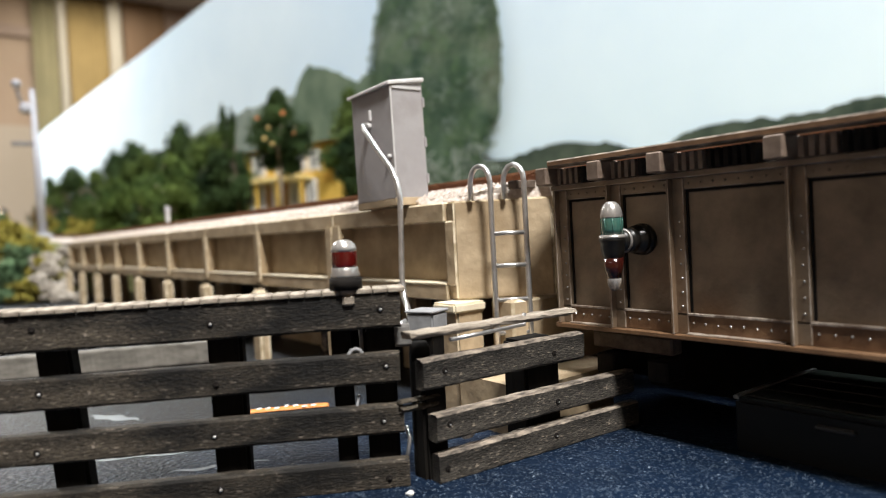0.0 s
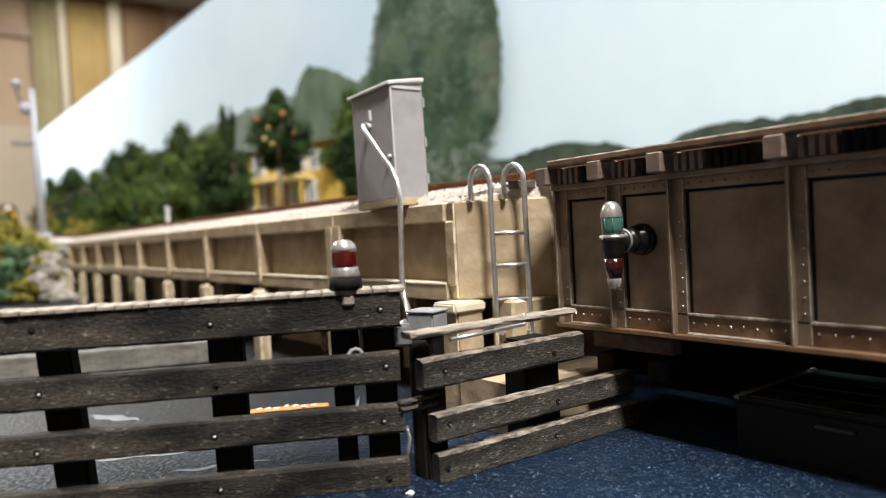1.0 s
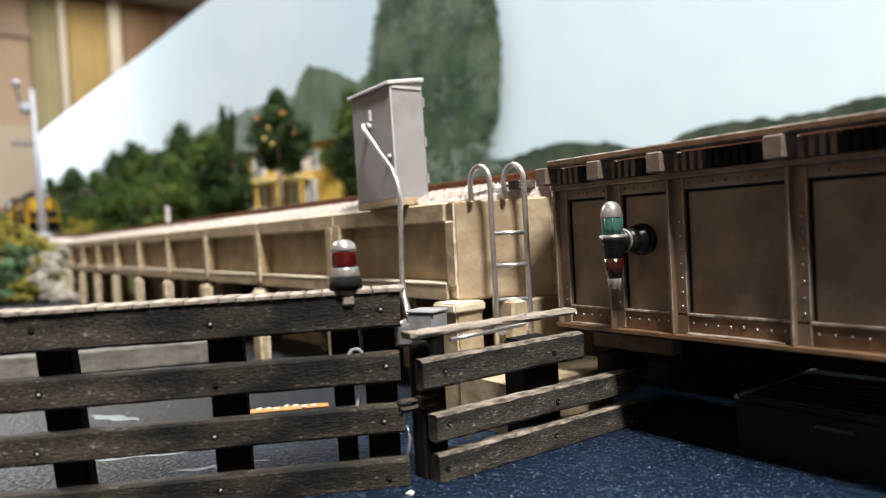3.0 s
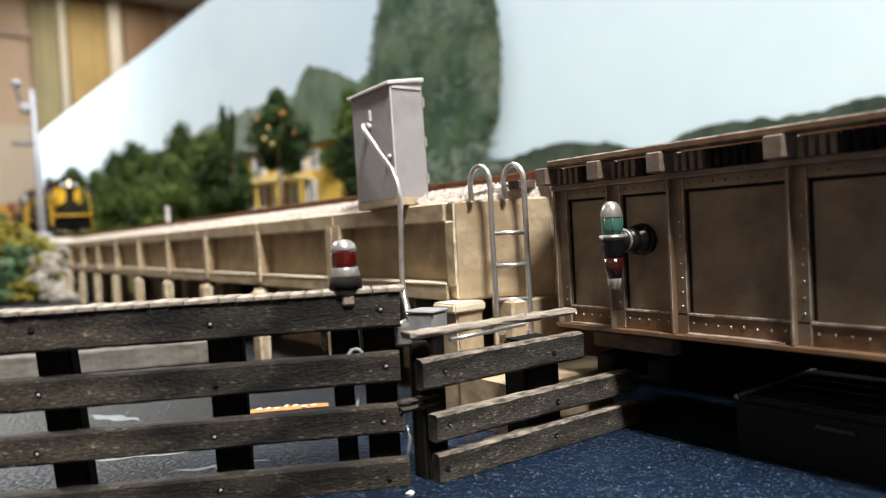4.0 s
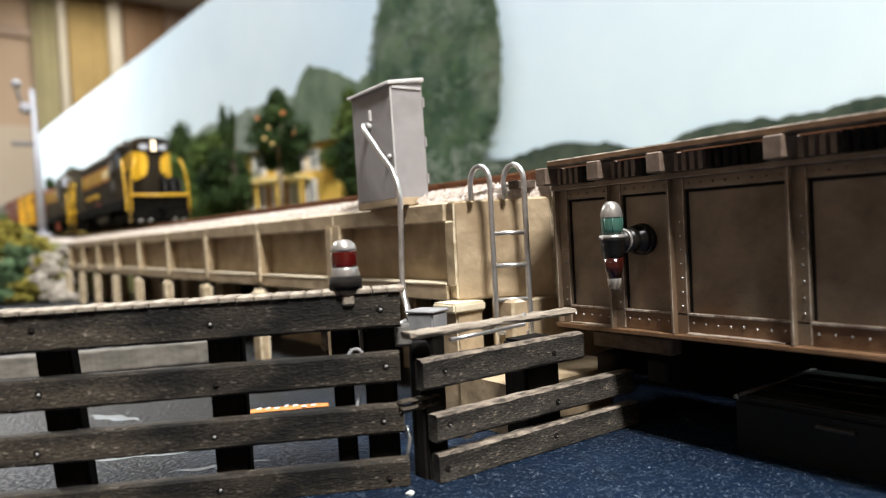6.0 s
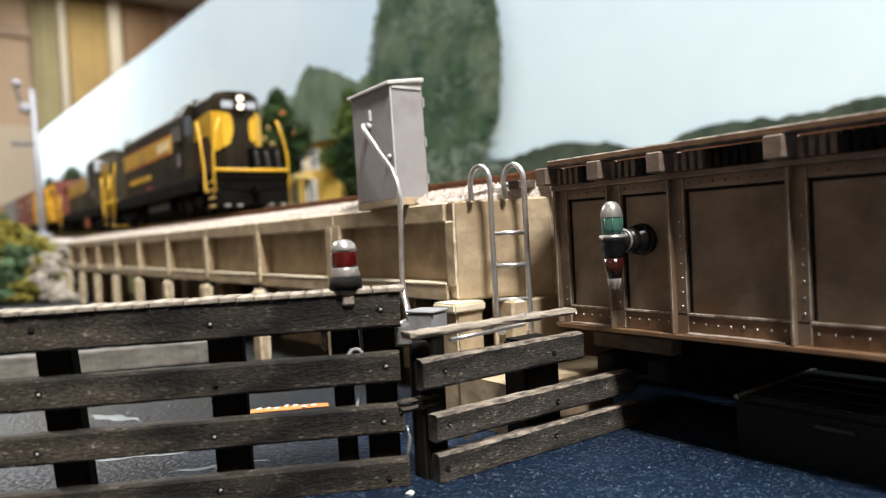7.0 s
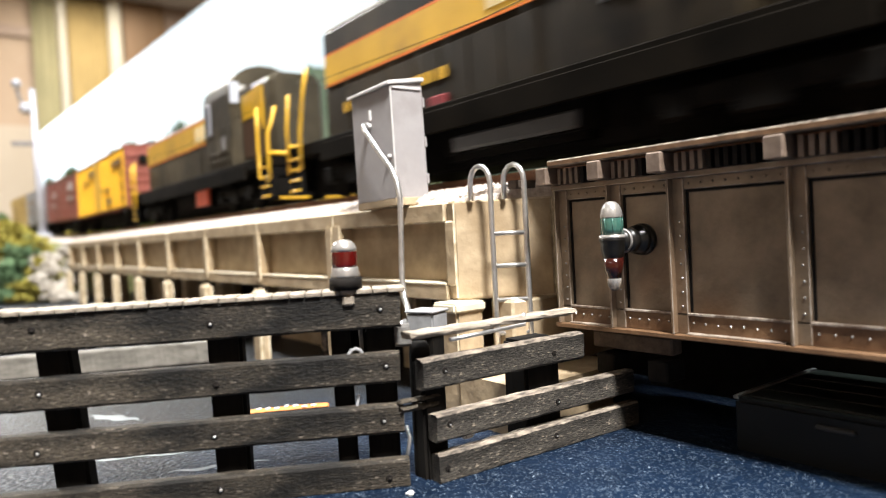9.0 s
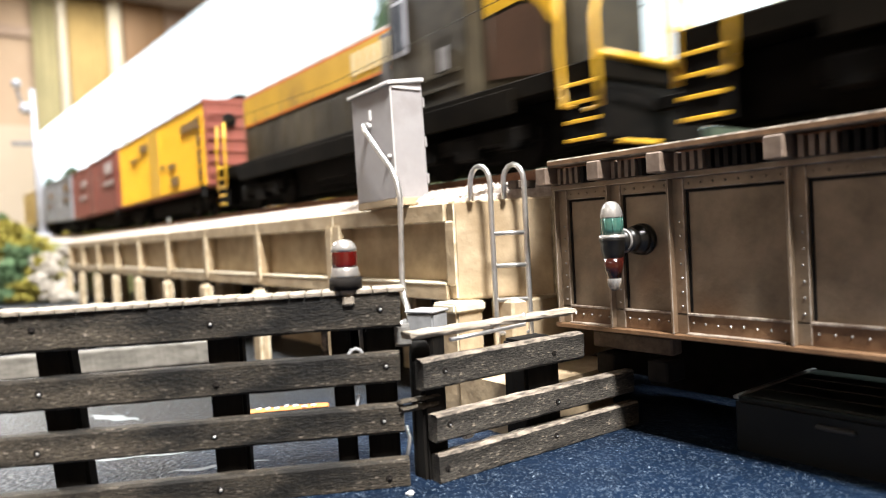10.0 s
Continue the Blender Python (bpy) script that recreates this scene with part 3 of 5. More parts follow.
def viaduct():
    v = thing("viaduct", "tan concrete trestle viaduct with recessed panels", "bridge", m=mpose(0, 0, 0))
    xw = X0 - BAY * NB - 4
    # slab, core behind the panels, top and bottom rails
    plan = [(xw, YF + 3.6), (X0 - 3.6, YF + 3.6), (X0 - 3.6, 131), (xw, 131)]
    part("deck_core", prism(bmesh.new(), plan, 22.0, DECK - 0.6), CONC, v)
    bm = bmesh.new()
    prism(bm, [(X0 - 3.6, YF + 0.6), (X0 - 0.4, YF), (-95.8, 99.0), (-95.8, 131), (X0 - 3.6, 131)], 22.4, DECK)
    for f in bmesh.ops.bevel(bm, geom=bm.edges[:], offset=0.35, segments=2, affect="EDGES")["faces"]:
        f.material_index = 1
    part("end_block", bm, CONC, v)
    for k in range(NB):
        xa, xb = X0 - BAY * (k + 1), X0 - BAY * k - (3.6 if k == 0 else 0)
        part("top_rail", boxb(xa + 0.1, xb - 0.1, YF, YF + 3.9, 38.0, DECK, 0.3), CONC, v)
        part("bottom_rail", boxb(xa + 0.1, xb - 0.1, YF, YF + 3.9, 22.0, 25.3, 0.3), CONC, v)
        part("ledge", boxb(xa + 2.4, xb - (0.4 if k == 0 else 2.0), YF - 0.15, YF + 3.7, 25.2, 25.7, 0.12), M_CONCW, v, "pale concrete ledge")
    for k in range(NB + 1):
        x = X0 - BAY * k
        if k == 0:
            part("pilaster", boxb(x - 3.7, x - 0.5, YF - 0.05, YF + 3.9, 25.2, 38.2, 0.3), CONC, v)
            continue
        for dx in ((-2.2, 2.0) if k == 1 else (0.0,)):
            bm = boxb(x + dx - 1.9, x + dx + 1.9, YF - 0.5, YF + 3.9, 23.0, 39.0, 0.4, 2)
            part("pilaster", bm, CONC, v)
    # pile bents: capped square columns, rounded at the top, standing in the water
    for k in range(NB):
        x = X0 + 4 - 50.2 * (k + 1) + (1 if k else 0)
        for y in (82.5, 105.0, 127.0):
            part("column", boxb(x - 3.3, x + 3.3, y - 3.4, y + (3.4 if y > 90 else -0.2), -8, 21.9 if y > 90 else 21.4, 0.9, 3), CONC, v)
    part("column", boxb(-109.0, -103.5, 80.0, 86.5, -8, 21.9, 0.4, 2), CONC, v)
    part("column_cap", boxb(-110.2, -102.9, 79.0, 86.9, 20.4, 22.3, 0.4, 2), M_CONCW, v, "pale column cap")
    part("column", boxb(-103.6, -99.0, 79.6, 86.0, -8, 12.5, 0.4, 2), CONC, v)
    # rest pier of the swing span
    part("pier_base", prism(bmesh.new(), [(-103, 79.5), (-84.6, 79.0), (-86.0, 103), (-92, 108), (-103, 108)], -8, 9.0), CONC, v)
    part("bent_wall", boxb(-243, -209, 104, 108, -8, 21.6, 0.5), CONC, v)
    part("pier_wall", boxb(-103, -96.5, 88, 128, 8.5, 22.4, 0.5), CONC, v)
    return v


def rivet_head(r, material):
    return finish("rivet", lathe(bmesh.new(), [(r, 0), (r * 0.85, -0.12), (r * 0.4, -0.2)], 8, (0, 0, 0), "y"), material)


def girder_bridge():
    g = thing("swing_bridge", "weathered brown riveted plate-girder swing bridge", "bridge", m=mpose(0, 0, 0))
    Y, T, B, XL, XR = 94.3, 43.0, 18.0, -89.5, 190.0
    stiff = [-89.0, -76.9, -64.9, -46.3] + [-27.5 + 18.8 * i for i in range(12)]
    stiff = [s for s in stiff if s < XR]
    # bright heads for the lower rows that catch light, girder colour above
    pin, dull = rivet_head(0.2, M_RIVET), rivet_head(0.2, GIRD)
    for side, y in ((-1, Y), (1, 2 * 107.3 - Y)):
        o = -1 if side < 0 else 1
        def bx(x0, x1, d0, d1, z0, z1, b=0.0):
            ys = sorted((y - o * 0 + o * d0, y + o * d1))
            return boxb(x0, x1, ys[0], ys[1], z0, z1, b)
        part("web", bx(XL, XR, -1.0, -0.2, B, T), GIRD, g)
        part("top_flange", bx(XL - 0.3, XR, -3.5, 1.6, T - 0.5, T + 0.4, 0.12), GIRD, g)
        part("top_angle", bx(XL, XR, -0.3, 0.45, T - 2.3, T - 0.5, 0.1), GIRD, g)
        part("bottom_flange", bx(XL - 0.3, XR, -3.5, 1.9, B - 0.5, B + 0.3, 0.12), M_RUST, g, "rusty bottom flange")
        part("bottom_angle", bx(XL, XR, -0.3, 0.5, B + 0.3, B + 3.3, 0.1), [M_RUST, M_GIRDEDGE], g, "rust-streaked bottom angle")
        # ledge brightened in its own colour for the light from above
        part("bottom_ledge", bx(XL, XR, 0.3, 0.75, B + 3.2, B + 3.6, 0.08), M_LEDGE, g, "lower ledge toned bright as if lit from above")
        for i, s in enumerate(stiff):
            part("stiffener", bx(s - 0.1, s + 2.2, -0.3, 0.75, B + 0.3, T - 0.5, 0.12), GIRD, g)
            part("stiffener_rib", bx(s - 0.1, s + 0.35, 0.5, 1.9, B + 0.3, T - 0.5, 0.1), GIRD, g)
            if i % 2 == 0:
                # pale strip painted as the highlight along the flange
                part("bottom_lip", bx(s + 2.3, s + 17.5 if i else s + 11.6, 0.4, 1.5, B + 0.28, B + 0.6, 0.1), M_LEDGE, g, "flange lip painted as a highlight")
            if side < 0:
                nx = stiff[i + 1] if i + 1 < len(stiff) else XR
                n = int((nx - s - 3) / 2.0)
                run = [s + 3.0 + (nx - s - 4.4) * j / max(1, n) for j in range(n + 1)]
                spots = [(s + 1.45 + 0.07 * math.sin(j * 2.3 + s), y - 0.75, B + 4.6 + 2.2 * j, pin) for j in range(7)]
                spots += [(x, y - 0.5, B + 2.0 + 0.06 * math.sin(x * 0.9), pin) for x in run] + [(x, y - 0.45, T - 1.4, dull) for x in run]
                for x, yy, z, head in spots if s < 40 else ():
                    ob = new("rivet", head)
                    ob.parent = g
                    ob.matrix_basis = mpose(x, yy, z)
                # raised bead round each panel
                part("panel_bead", bx(s + 2.3, nx - 0.7, -0.2, 0.05, T - 2.75, T - 2.35), M_BLACKSHADE, g, "dark panel bead")
                part("panel_bead", bx(s + 2.25, s + 2.6, -0.2, 0.05, B + 3.7, T - 2.7), M_BLACKSHADE, g, "dark panel bead")
    # cross ties: long blocks at the stiffeners, thin slats between
    for i, s in enumerate(stiff):
        for k, dx in enumerate((0.0,)):
            part("tie_block", boxb(s - 1.35, s + 1.35, 89.4, 125.2, 43.45, 46.6, 0.2), M_TIEEND, g, "grey-brown long tie")
        nx = stiff[i + 1] if i + 1 < len(stiff) else s + 18.8
        n = int((nx - s - 4.4) / 1.35)
        for j in range(n):
            x = s + 2.7 + 1.35 * j
            part("tie", boxb(x - 0.35, x + 0.35, 91.4, 123.2, 43.45, 46.2), M_TIEEND if j < 4 else M_BLACKSHADE, g)
    # two unseen plates added to keep light out from under the span
    part("end_light_block", boxb(XL + 0.6, XL + 1.6, 95.6, 119.0, B - 0.4, 42.2), M_BLACKSHADE, g, "black plate added between the girder ends to block light")
    part("deck_light_block", boxb(XL + 0.5, XR, 96.5, 118.1, 42.2, 43.3), M_BLACKSHADE, g, "black plate added under the ties to block light")
    for side in (-1, 1):
        yc = 107.3 + side * 15.4
        part("guard_timber", boxb(XL + 1.5, XR, yc - 1.9, yc + 1.9, 46.6, 47.8, 0.25), [M_RUST, M_WOODEDGE], g, "rusty brown guard timber")
    return g


def tracks():
    t = thing("railway_track", "rusty rails on brown ties in pale ballast", "track", kind="structure")
    xs = [-3300 + 60 * i for i in range(45)] + [-600, -96, 190]
    xs = sorted(set(x for x in xs))
    for side in (-1, 1):
        bm = bmesh.new()
        for name_, w, z0, z1 in (("foot", 0.95, -2.1, -1.75), ("web", 0.28, -1.76, -0.5), ("head", 0.5, -0.55, 0.0)):
            rings = []
            for x in xs:
                yc, zc = track_y(x) + side * 8.6, track_z(x)
                rings.append([bm.verts.new((x, yc + a * w, zc + z)) for a, z in ((-1, z0), (1, z0), (1, z1), (-1, z1))])
            for a, b in zip(rings, rings[1:]):
                for k in range(4):
                    bm.faces.new((a[k], b[k], b[(k + 1) % 4], a[(k + 1) % 4]))
            bm.faces.new(rings[-1])
        part("rail", bm, M_RAIL, t, "rusty steel rail")
    tie = finish("tie", boxb(-1.2, 1.2, -15, 15, -1.6, 0, 0.15), M_TIE)
    n = 0
    x = -100.0
    while x > -1500 and n < 290:
        ob = new("tie", tie)
        ob.parent = t
        ob.matrix_basis = mpose(x, track_y(x), track_z(x) - 2.1, rz=random.uniform(-1.5, 1.5))
        x -= 5.6
        n += 1
    # ballast shoulder: a low ridge over the deck, then loose stones
    bm = bmesh.new()
    bx = [-1600 + 50 * i for i in range(20)] + [-600 + 6 * i for i in range(84)]
    bx = [x for x in bx if x < -100] + [-96.0]
    sec = [(-22.4, -5.9), (-20.5, -4.2), (-17.5, -2.9), (-14, -2.5), (14, -2.5), (18, -2.9), (23, -5.9)]
    rings = []
    for x in bx:
        lim = 85.4 + max(0, x + 107.6) * 1.36
        rings.append([bm.verts.new((x, max(lim, track_y(x) + y) + noise.noise(Vector((x * 0.3, y, 2))) * 0.5, track_z(x) + z + noise.noise(Vector((x * 0.4, y, 5))) * 0.35)) for y, z in sec])
    for a, b in zip(rings, rings[1:]):
        for k in range(len(sec) - 1):
            bm.faces.new((a[k], b[k], b[k + 1], a[k + 1]))
    part("ballast_bed", bm, M_BALLAST, t, "pale pinkish ballast bed")
    bm = bmesh.new()
    rnd = random.Random(4)
    for i in range(5200):
        x = -99 - 470 * rnd.random() ** 1.5
        y = rnd.uniform(-21.8, -13)
        if y < -17.5:
            z = -5.0 + (y + 22.4) * 0.42
        else:
            z = -2.8
        if track_y(x) + y < 85.0 + max(0, x + 107.6) * 1.36:
            continue
        c = Vector((x, track_y(x) + y, track_z(x) + z + 0.25))
        r = rnd.uniform(0.3, 0.62)
        vs = [bm.verts.new(c + Vector((rnd.uniform(0.5, 1) * a, rnd.uniform(0.5, 1) * b, rnd.uniform(0.5, 1) * d)) * r) for a, b, d in ((1, 0, -0.5), (-0.6, 0.9, -0.5), (-0.6, -0.9, -0.5), (0.2, 0.1, 1))]
        for f in ((0, 1, 2), (0, 3, 1), (1, 3, 2), (2, 3, 0)):
            bm.faces.new([vs[q] for q in f])
    tagged(part("ballast_stones", bm, M_BALLAST, t, "loose pale ballast stones"), kind="stuff")


# ---- timber fender ----
def fender(name, x, y, ang, rows, cap, posts, label, reach):
    """A fence of planks: rows of (z, height, start, end); posts of (start, width, lean); u runs along ang from (x, y)."""
    f = thing(name, label, "fence", "timber fenders", m=mpose(x, y, 0, rz=ang))
    for i, (z, h, u0, u1) in enumerate(rows):
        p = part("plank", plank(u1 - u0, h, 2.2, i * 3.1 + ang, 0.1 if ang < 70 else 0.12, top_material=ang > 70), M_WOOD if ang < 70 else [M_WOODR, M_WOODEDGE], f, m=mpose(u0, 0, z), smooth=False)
        for u in posts:
            if u0 < u[0] < u1 and abs(u[0] + 9.2) > 1:
                bm = bmesh.new()
                c = (u[0] - u0 + (-1.3 if u[0] < -20 else 0.3) + 0.4 * math.sin(i * 2.1), -2.2, h * (0.5 + 0.1 * math.sin(i * 5 + u[0])))
                lathe(bm, [(0.5, 0.1), (0.48, -0.1), (0.4, -0.13)], 9, c, "y")
                for fc in bm.faces:
                    fc.material_index = 1
                r = 0.24 if ang < 70 else 0.15
                lathe(bm, [(r, 0.0), (r * 0.95, -0.12), (r * 0.4, -0.2)], 8, (c[0] + 0.08, c[1] - 0.1, c[2] - 0.12), "y")
                part("nail", bm, [M_RIVET if (i + int(u[0])) % 4 else M_BLACKSHADE, M_BLACKSHADE], p, "nail head in a dark hole")
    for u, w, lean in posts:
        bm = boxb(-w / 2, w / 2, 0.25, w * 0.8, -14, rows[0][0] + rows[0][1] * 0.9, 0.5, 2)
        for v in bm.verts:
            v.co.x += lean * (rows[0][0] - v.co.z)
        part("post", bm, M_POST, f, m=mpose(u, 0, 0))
    return f


def fenders():
    rows = [(23.0, 5.1, -78, -0.6), (15.1, 4.35, -78, -1.0), (7.8, 4.1, -78, -0.8), (-0.2, 4.2, -78, -0.4)]
    f = fender("timber_fender", -84, 55, 60.5, rows, True, [(-48.5, 4.6, 0.08), (-25.5, 4.8, 0.01), (-9.2, 2.9, 0.01), (-3.7, 4.6, 0.0)],
               "weathered black plank fender with top boards toned as lit", 78)
    # boards laid across the top, end to end, paler in place of top light
    rnd = random.Random(8)
    u = -78.0
    while u < -1.0:
        w = rnd.uniform(1.9, 2.5)
        bm = boxb(0, 5.3 + rnd.uniform(-0.25, 0.2), 0, w, 0, 0.7 + rnd.uniform(-0.1, 0.08), 0.12)
        part("cap_board", bm, M_WOODTOP, f, m=mpose(u + w, -2.6 + rnd.uniform(-0.12, 0.12), 28.05, rz=90 + rnd.uniform(-1.5, 1.5)))
        u += w + 0.1
    part("block", boxb(-8.6, -6.9, -2.75, -0.2, 26.5, 28.0, 0.3), M_WOODTOP, f, "pale timber block")
    part("end_block", plank(7.5, 3.2, 2.6, 9.1, 0.25), M_WOODGREY, f, "grey worn timber block", m=mpose(-6.6, 3.4, 19.6))
    part("peg", boxb(-12.0, -11.1, 1.0, 1.9, 18.6, 23.0, 0.3), M_WOODEDGE, f, "tan wooden peg")
    ring = [(-7.2 + 1.1 * math.cos(q * 0.5), -0.4 - 0.1 * q, 18.6 + 1.5 * math.sin(q * 0.5)) for q in range(13)]
    part("wire", tube(bmesh.new(), ring, 0.3, 7), M_JBOX, f, "bent wire ring")
    part("wire", tube(bmesh.new(), [(-10.0, -0.2, 11.6), (-8.4, -0.9, 11.3), (-7.4, -0.8, 11.7), (-7.0, -0.2, 13.4)], 0.22, 7), M_JBOX, f, "bent wire")
    rows = [(13.8, 4.4, -0.8, 31.0), (5.9, 4.1, 1.0, 43.0), (-0.2, 4.4, 1.2, 44.0)]
    g = fender("timber_fender", -82, 56, 87.3, rows, False, [(2.6, 4.2, 0.0), (24.0, 7.6, 0.0)], "grey plank fender running under the bridge", 44)
    part("cap_board", plank(32.5, 1.0, 3.0, 4.4, 0.22), M_WOODTOP, g, "cap board toned pale as if lit", m=mpose(-2.2, 1.2, 21.2))
    tube_bm = tube(bmesh.new(), [(4.5, -1.6, 20.4), (10, -1.7, 20.6), (19, -1.4, 20.9), (19.6, -0.8, 22.5)], 0.33, 8)
    part("wire", tube_bm, M_STEEL, g, "bent bright wire")
    for z, w in ((10.6, 0.9), (11.9, 0.6)):
        part("crossbar", plank(6.5, w, 1.4, z, 0.2), M_WOOD, g, "dark crossbar at the corner", m=mpose(-3.4, 1.4, z))
    part("shell_chip", boxb(7.6, 10.2, 0.6, 2.6, 4.3, 5.6, 0.5, 2), M_WHITE, g, "white chipped bit on the plank")
    c = thing("corner_pile", "black round timber pile at the fender corner", "pile", m=mpose(-85.0, 58.2, -12))
    part("pile_shaft", lathe(bmesh.new(), [(1.7, 0), (1.65, 15), (1.6, 30), (1.5, 31.2), (1.1, 32)], 18), M_POST, c)
    wire = [(-1.2, -2.6, 12.4), (-0.2, -3.0, 15.5), (0.4, -2.8, 18.0), (-0.8, -2.5, 19.6)]
    part("wire", tube(bmesh.new(), wire, 0.3, 8), M_STEEL, c, "bright wire loop")
    return f


def fender_lamp():
    a = radians(60.5)
    u, off = -8.0, 1.0
    x, y = -84 + u * math.cos(a) + off * math.sin(a), 55 + u * math.sin(a) - off * math.cos(a)
    t = thing("navigation_lamp", "red navigation lamp with silver cap on the fender", "lamp", m=mpose(x, y, 28.75))
    k = 0.86
    prof = lambda rows: [(r * 0.97, h * k) for r, h in rows]
    part("base", lathe(bmesh.new(), prof([(2.4, 0), (2.4, 1.9), (2.25, 2.0)]), 30), M_BLACKSHADE, t, "black rubber base ring")
    part("collar", lathe(bmesh.new(), prof([(2.1, 1.9), (2.15, 2.5), (2.0, 3.0), (1.95, 3.6), (1.85, 3.7)]), 30), M_SILCAP, t, "worn silver collar")
    part("lens", lathe(bmesh.new(), prof([(1.82, 3.5), (1.88, 4.2), (1.88, 6.2), (1.8, 6.5)]), 30), M_REDGLASS, t, "dark red lens")
    part("cap", lathe(bmesh.new(), prof([(1.87, 6.3), (1.86, 6.8), (1.6, 7.5), (1.1, 8.05), (0.5, 8.25), (0.05, 8.3)]), 30), M_SILCAP, t, "silver domed cap")


def bridge_lamp():
    t = thing("bridge_lamp", "green and red navigation lamp on a black wall bracket", "lamp", m=mpose(-71.0, 86.6, 36.6))
    part("arm", lathe(bmesh.new(), [(1.25, 0.4), (1.25, 1.7), (1.75, 1.8), (1.75, 2.5), (1.35, 2.6), (1.35, 3.1), (1.95, 3.2), (2.0, 4.6), (1.85, 4.7), (1.85, 4.95), (2.1, 5.05), (2.1, 5.7), (2.35, 5.8), (2.45, 6.6), (2.3, 6.7), (2.3, 6.9), (2.6, 7.0), (2.6, 7.8)], 28, (0, 0, -3.4), "y"), M_BLACKP, t, "black stepped bracket")
    part("arm_band", lathe(bmesh.new(), [(1.9, 2.2), (1.98, 2.3), (1.98, 2.6), (1.9, 2.7)], 28, (0, 0, -3.4), "y"), M_SILCAP, t, "rubbed silver band")
    part("body", lathe(bmesh.new(), [(1.5, -6.2), (1.7, -5.4), (1.9, -4.6), (1.9, -3.6), (2.05, -3.3), (2.05, -2.9), (1.8, -2.75)], 28), M_BLACKP, t)
    part("ring", lathe(bmesh.new(), [(1.7, -2.95), (2.1, -2.85), (2.1, -2.55), (1.95, -2.5), (1.95, -2.35), (1.7, -2.3)], 28), M_SILCAP, t, "grey lens ring")
    part("green_lens", lathe(bmesh.new(), [(1.62, -2.4), (1.68, -1.4), (1.68, 0.3), (1.62, 0.45)], 28), M_GREENGLASS, t, "green lens")
    for k in range(8):
        a = math.pi / 4 * k
        part("lens_rib", tube(bmesh.new(), [(1.68 * math.cos(a), 1.68 * math.sin(a), -2.3), (1.68 * math.cos(a), 1.68 * math.sin(a), 0.4)], 0.09, 5), M_GREENGLASS, t)
    part("cap", lathe(bmesh.new(), [(1.72, 0.35), (1.75, 0.5), (1.7, 1.0), (1.55, 1.7), (1.2, 2.4), (0.7, 2.85), (0.05, 3.0)], 28), M_SILCAP, t, "silver domed cap")
    part("red_lens", lathe(bmesh.new(), [(1.12, -9.2), (1.4, -7.8), (1.62, -6.0)], 26), M_REDDARK, t, "red lens")
    part("clear_tip", lathe(bmesh.new(), [(0.05, -11.2), (0.6, -11.0), (0.95, -10.4), (1.1, -9.7), (1.12, -9.1)], 26), M_CLEAR, t, "clear lens tip")


def relay_cabinet():
    t = thing("relay_cabinet", "grey metal relay cabinet beside the track", "cabinet", m=mpose(-131.4, 85.0, 42.2, ry=-1.3))
    part("foot", boxb(-8.3, 8.3, -4.3, 4.2, -0.2, 1.6, 0.2), M_CONC, t, "tan concrete foot")
    bm = boxb(-8.2, 8.2, -4.3, 4.2, 1.4, 25.6, 0.15)
    for v in bm.verts:
        if v.co.z > 20:
            v.co.z += (v.co.y + 4.3) * 0.16
    part("body", bm, M_GREYBOX, t)
    bm = boxb(-9.1, 8.8, -5.0, 4.5, 25.5, 26.3, 0.15)
    for v in bm.verts:
        v.co.z += (v.co.y + 4.3) * 0.16 + noise.noise(v.co) * 0.2
    part("roof", bm, M_GREYROOF, t, "pale grey sloping roof")
    part("roof_lip", boxb(8.0, 8.5, -3.9, 3.6, 24.9, 25.5), M_GREYROOF, t, "pale edge strip")
    part("door_edge", boxb(8.1, 8.4, -4.36, -3.95, 2, 25.2, 0.1), M_GREYROOF, t, "pale worn door edge")
    for z in (4.5, 12.5, 21.2):
        part("hinge", boxb(8.1, 8.5, 3.9, 4.5, z, z + 2.2, 0.12), M_GREYBOX, t)
    part("knob", lathe(bmesh.new(), [(0.55, 0), (0.55, -0.5), (0.3, -0.8)], 12, (6.9, -4.3, 10.4), "y"), M_GREYROOF, t)
    part("latch", boxb(-0.2, 0.35, -4.9, -4.2, 19.2, 21.6, 0.15), M_GREYROOF, t)
    # conduit from the cabinet face down to the fender
    c = thing("conduit_pipe", "bent bright metal conduit from the cabinet to the fender", "pipe", m=mpose(0, 0, 0))
    P = [(-132.6, 80.4, 60.3), (-132.2, 78.9, 60.4), (-131.2, 78.4, 59.4), (-125.4, 78.1, 54.0), (-120.5, 78.0, 49.7), (-118.7, 78.0, 46.8), (-117.9, 78.0, 43.3), (-117.9, 77.7, 34.1), (-118.1, 77.5, 26.8), (-116.9, 77.1, 23.0), (-114.3, 76.0, 21.2), (-108.0, 72.6, 18.9), (-96.0, 66.5, 19.6)]
    part("pipe", tube(bmesh.new(), P, 0.6, 12), M_STEEL, c)
    part("socket", lathe(bmesh.new(), [(0.9, -1.0), (0.9, -0.1), (0.6, 0)], 14, (-132.6, 80.75, 60.3), "y"), M_GREYROOF, c)


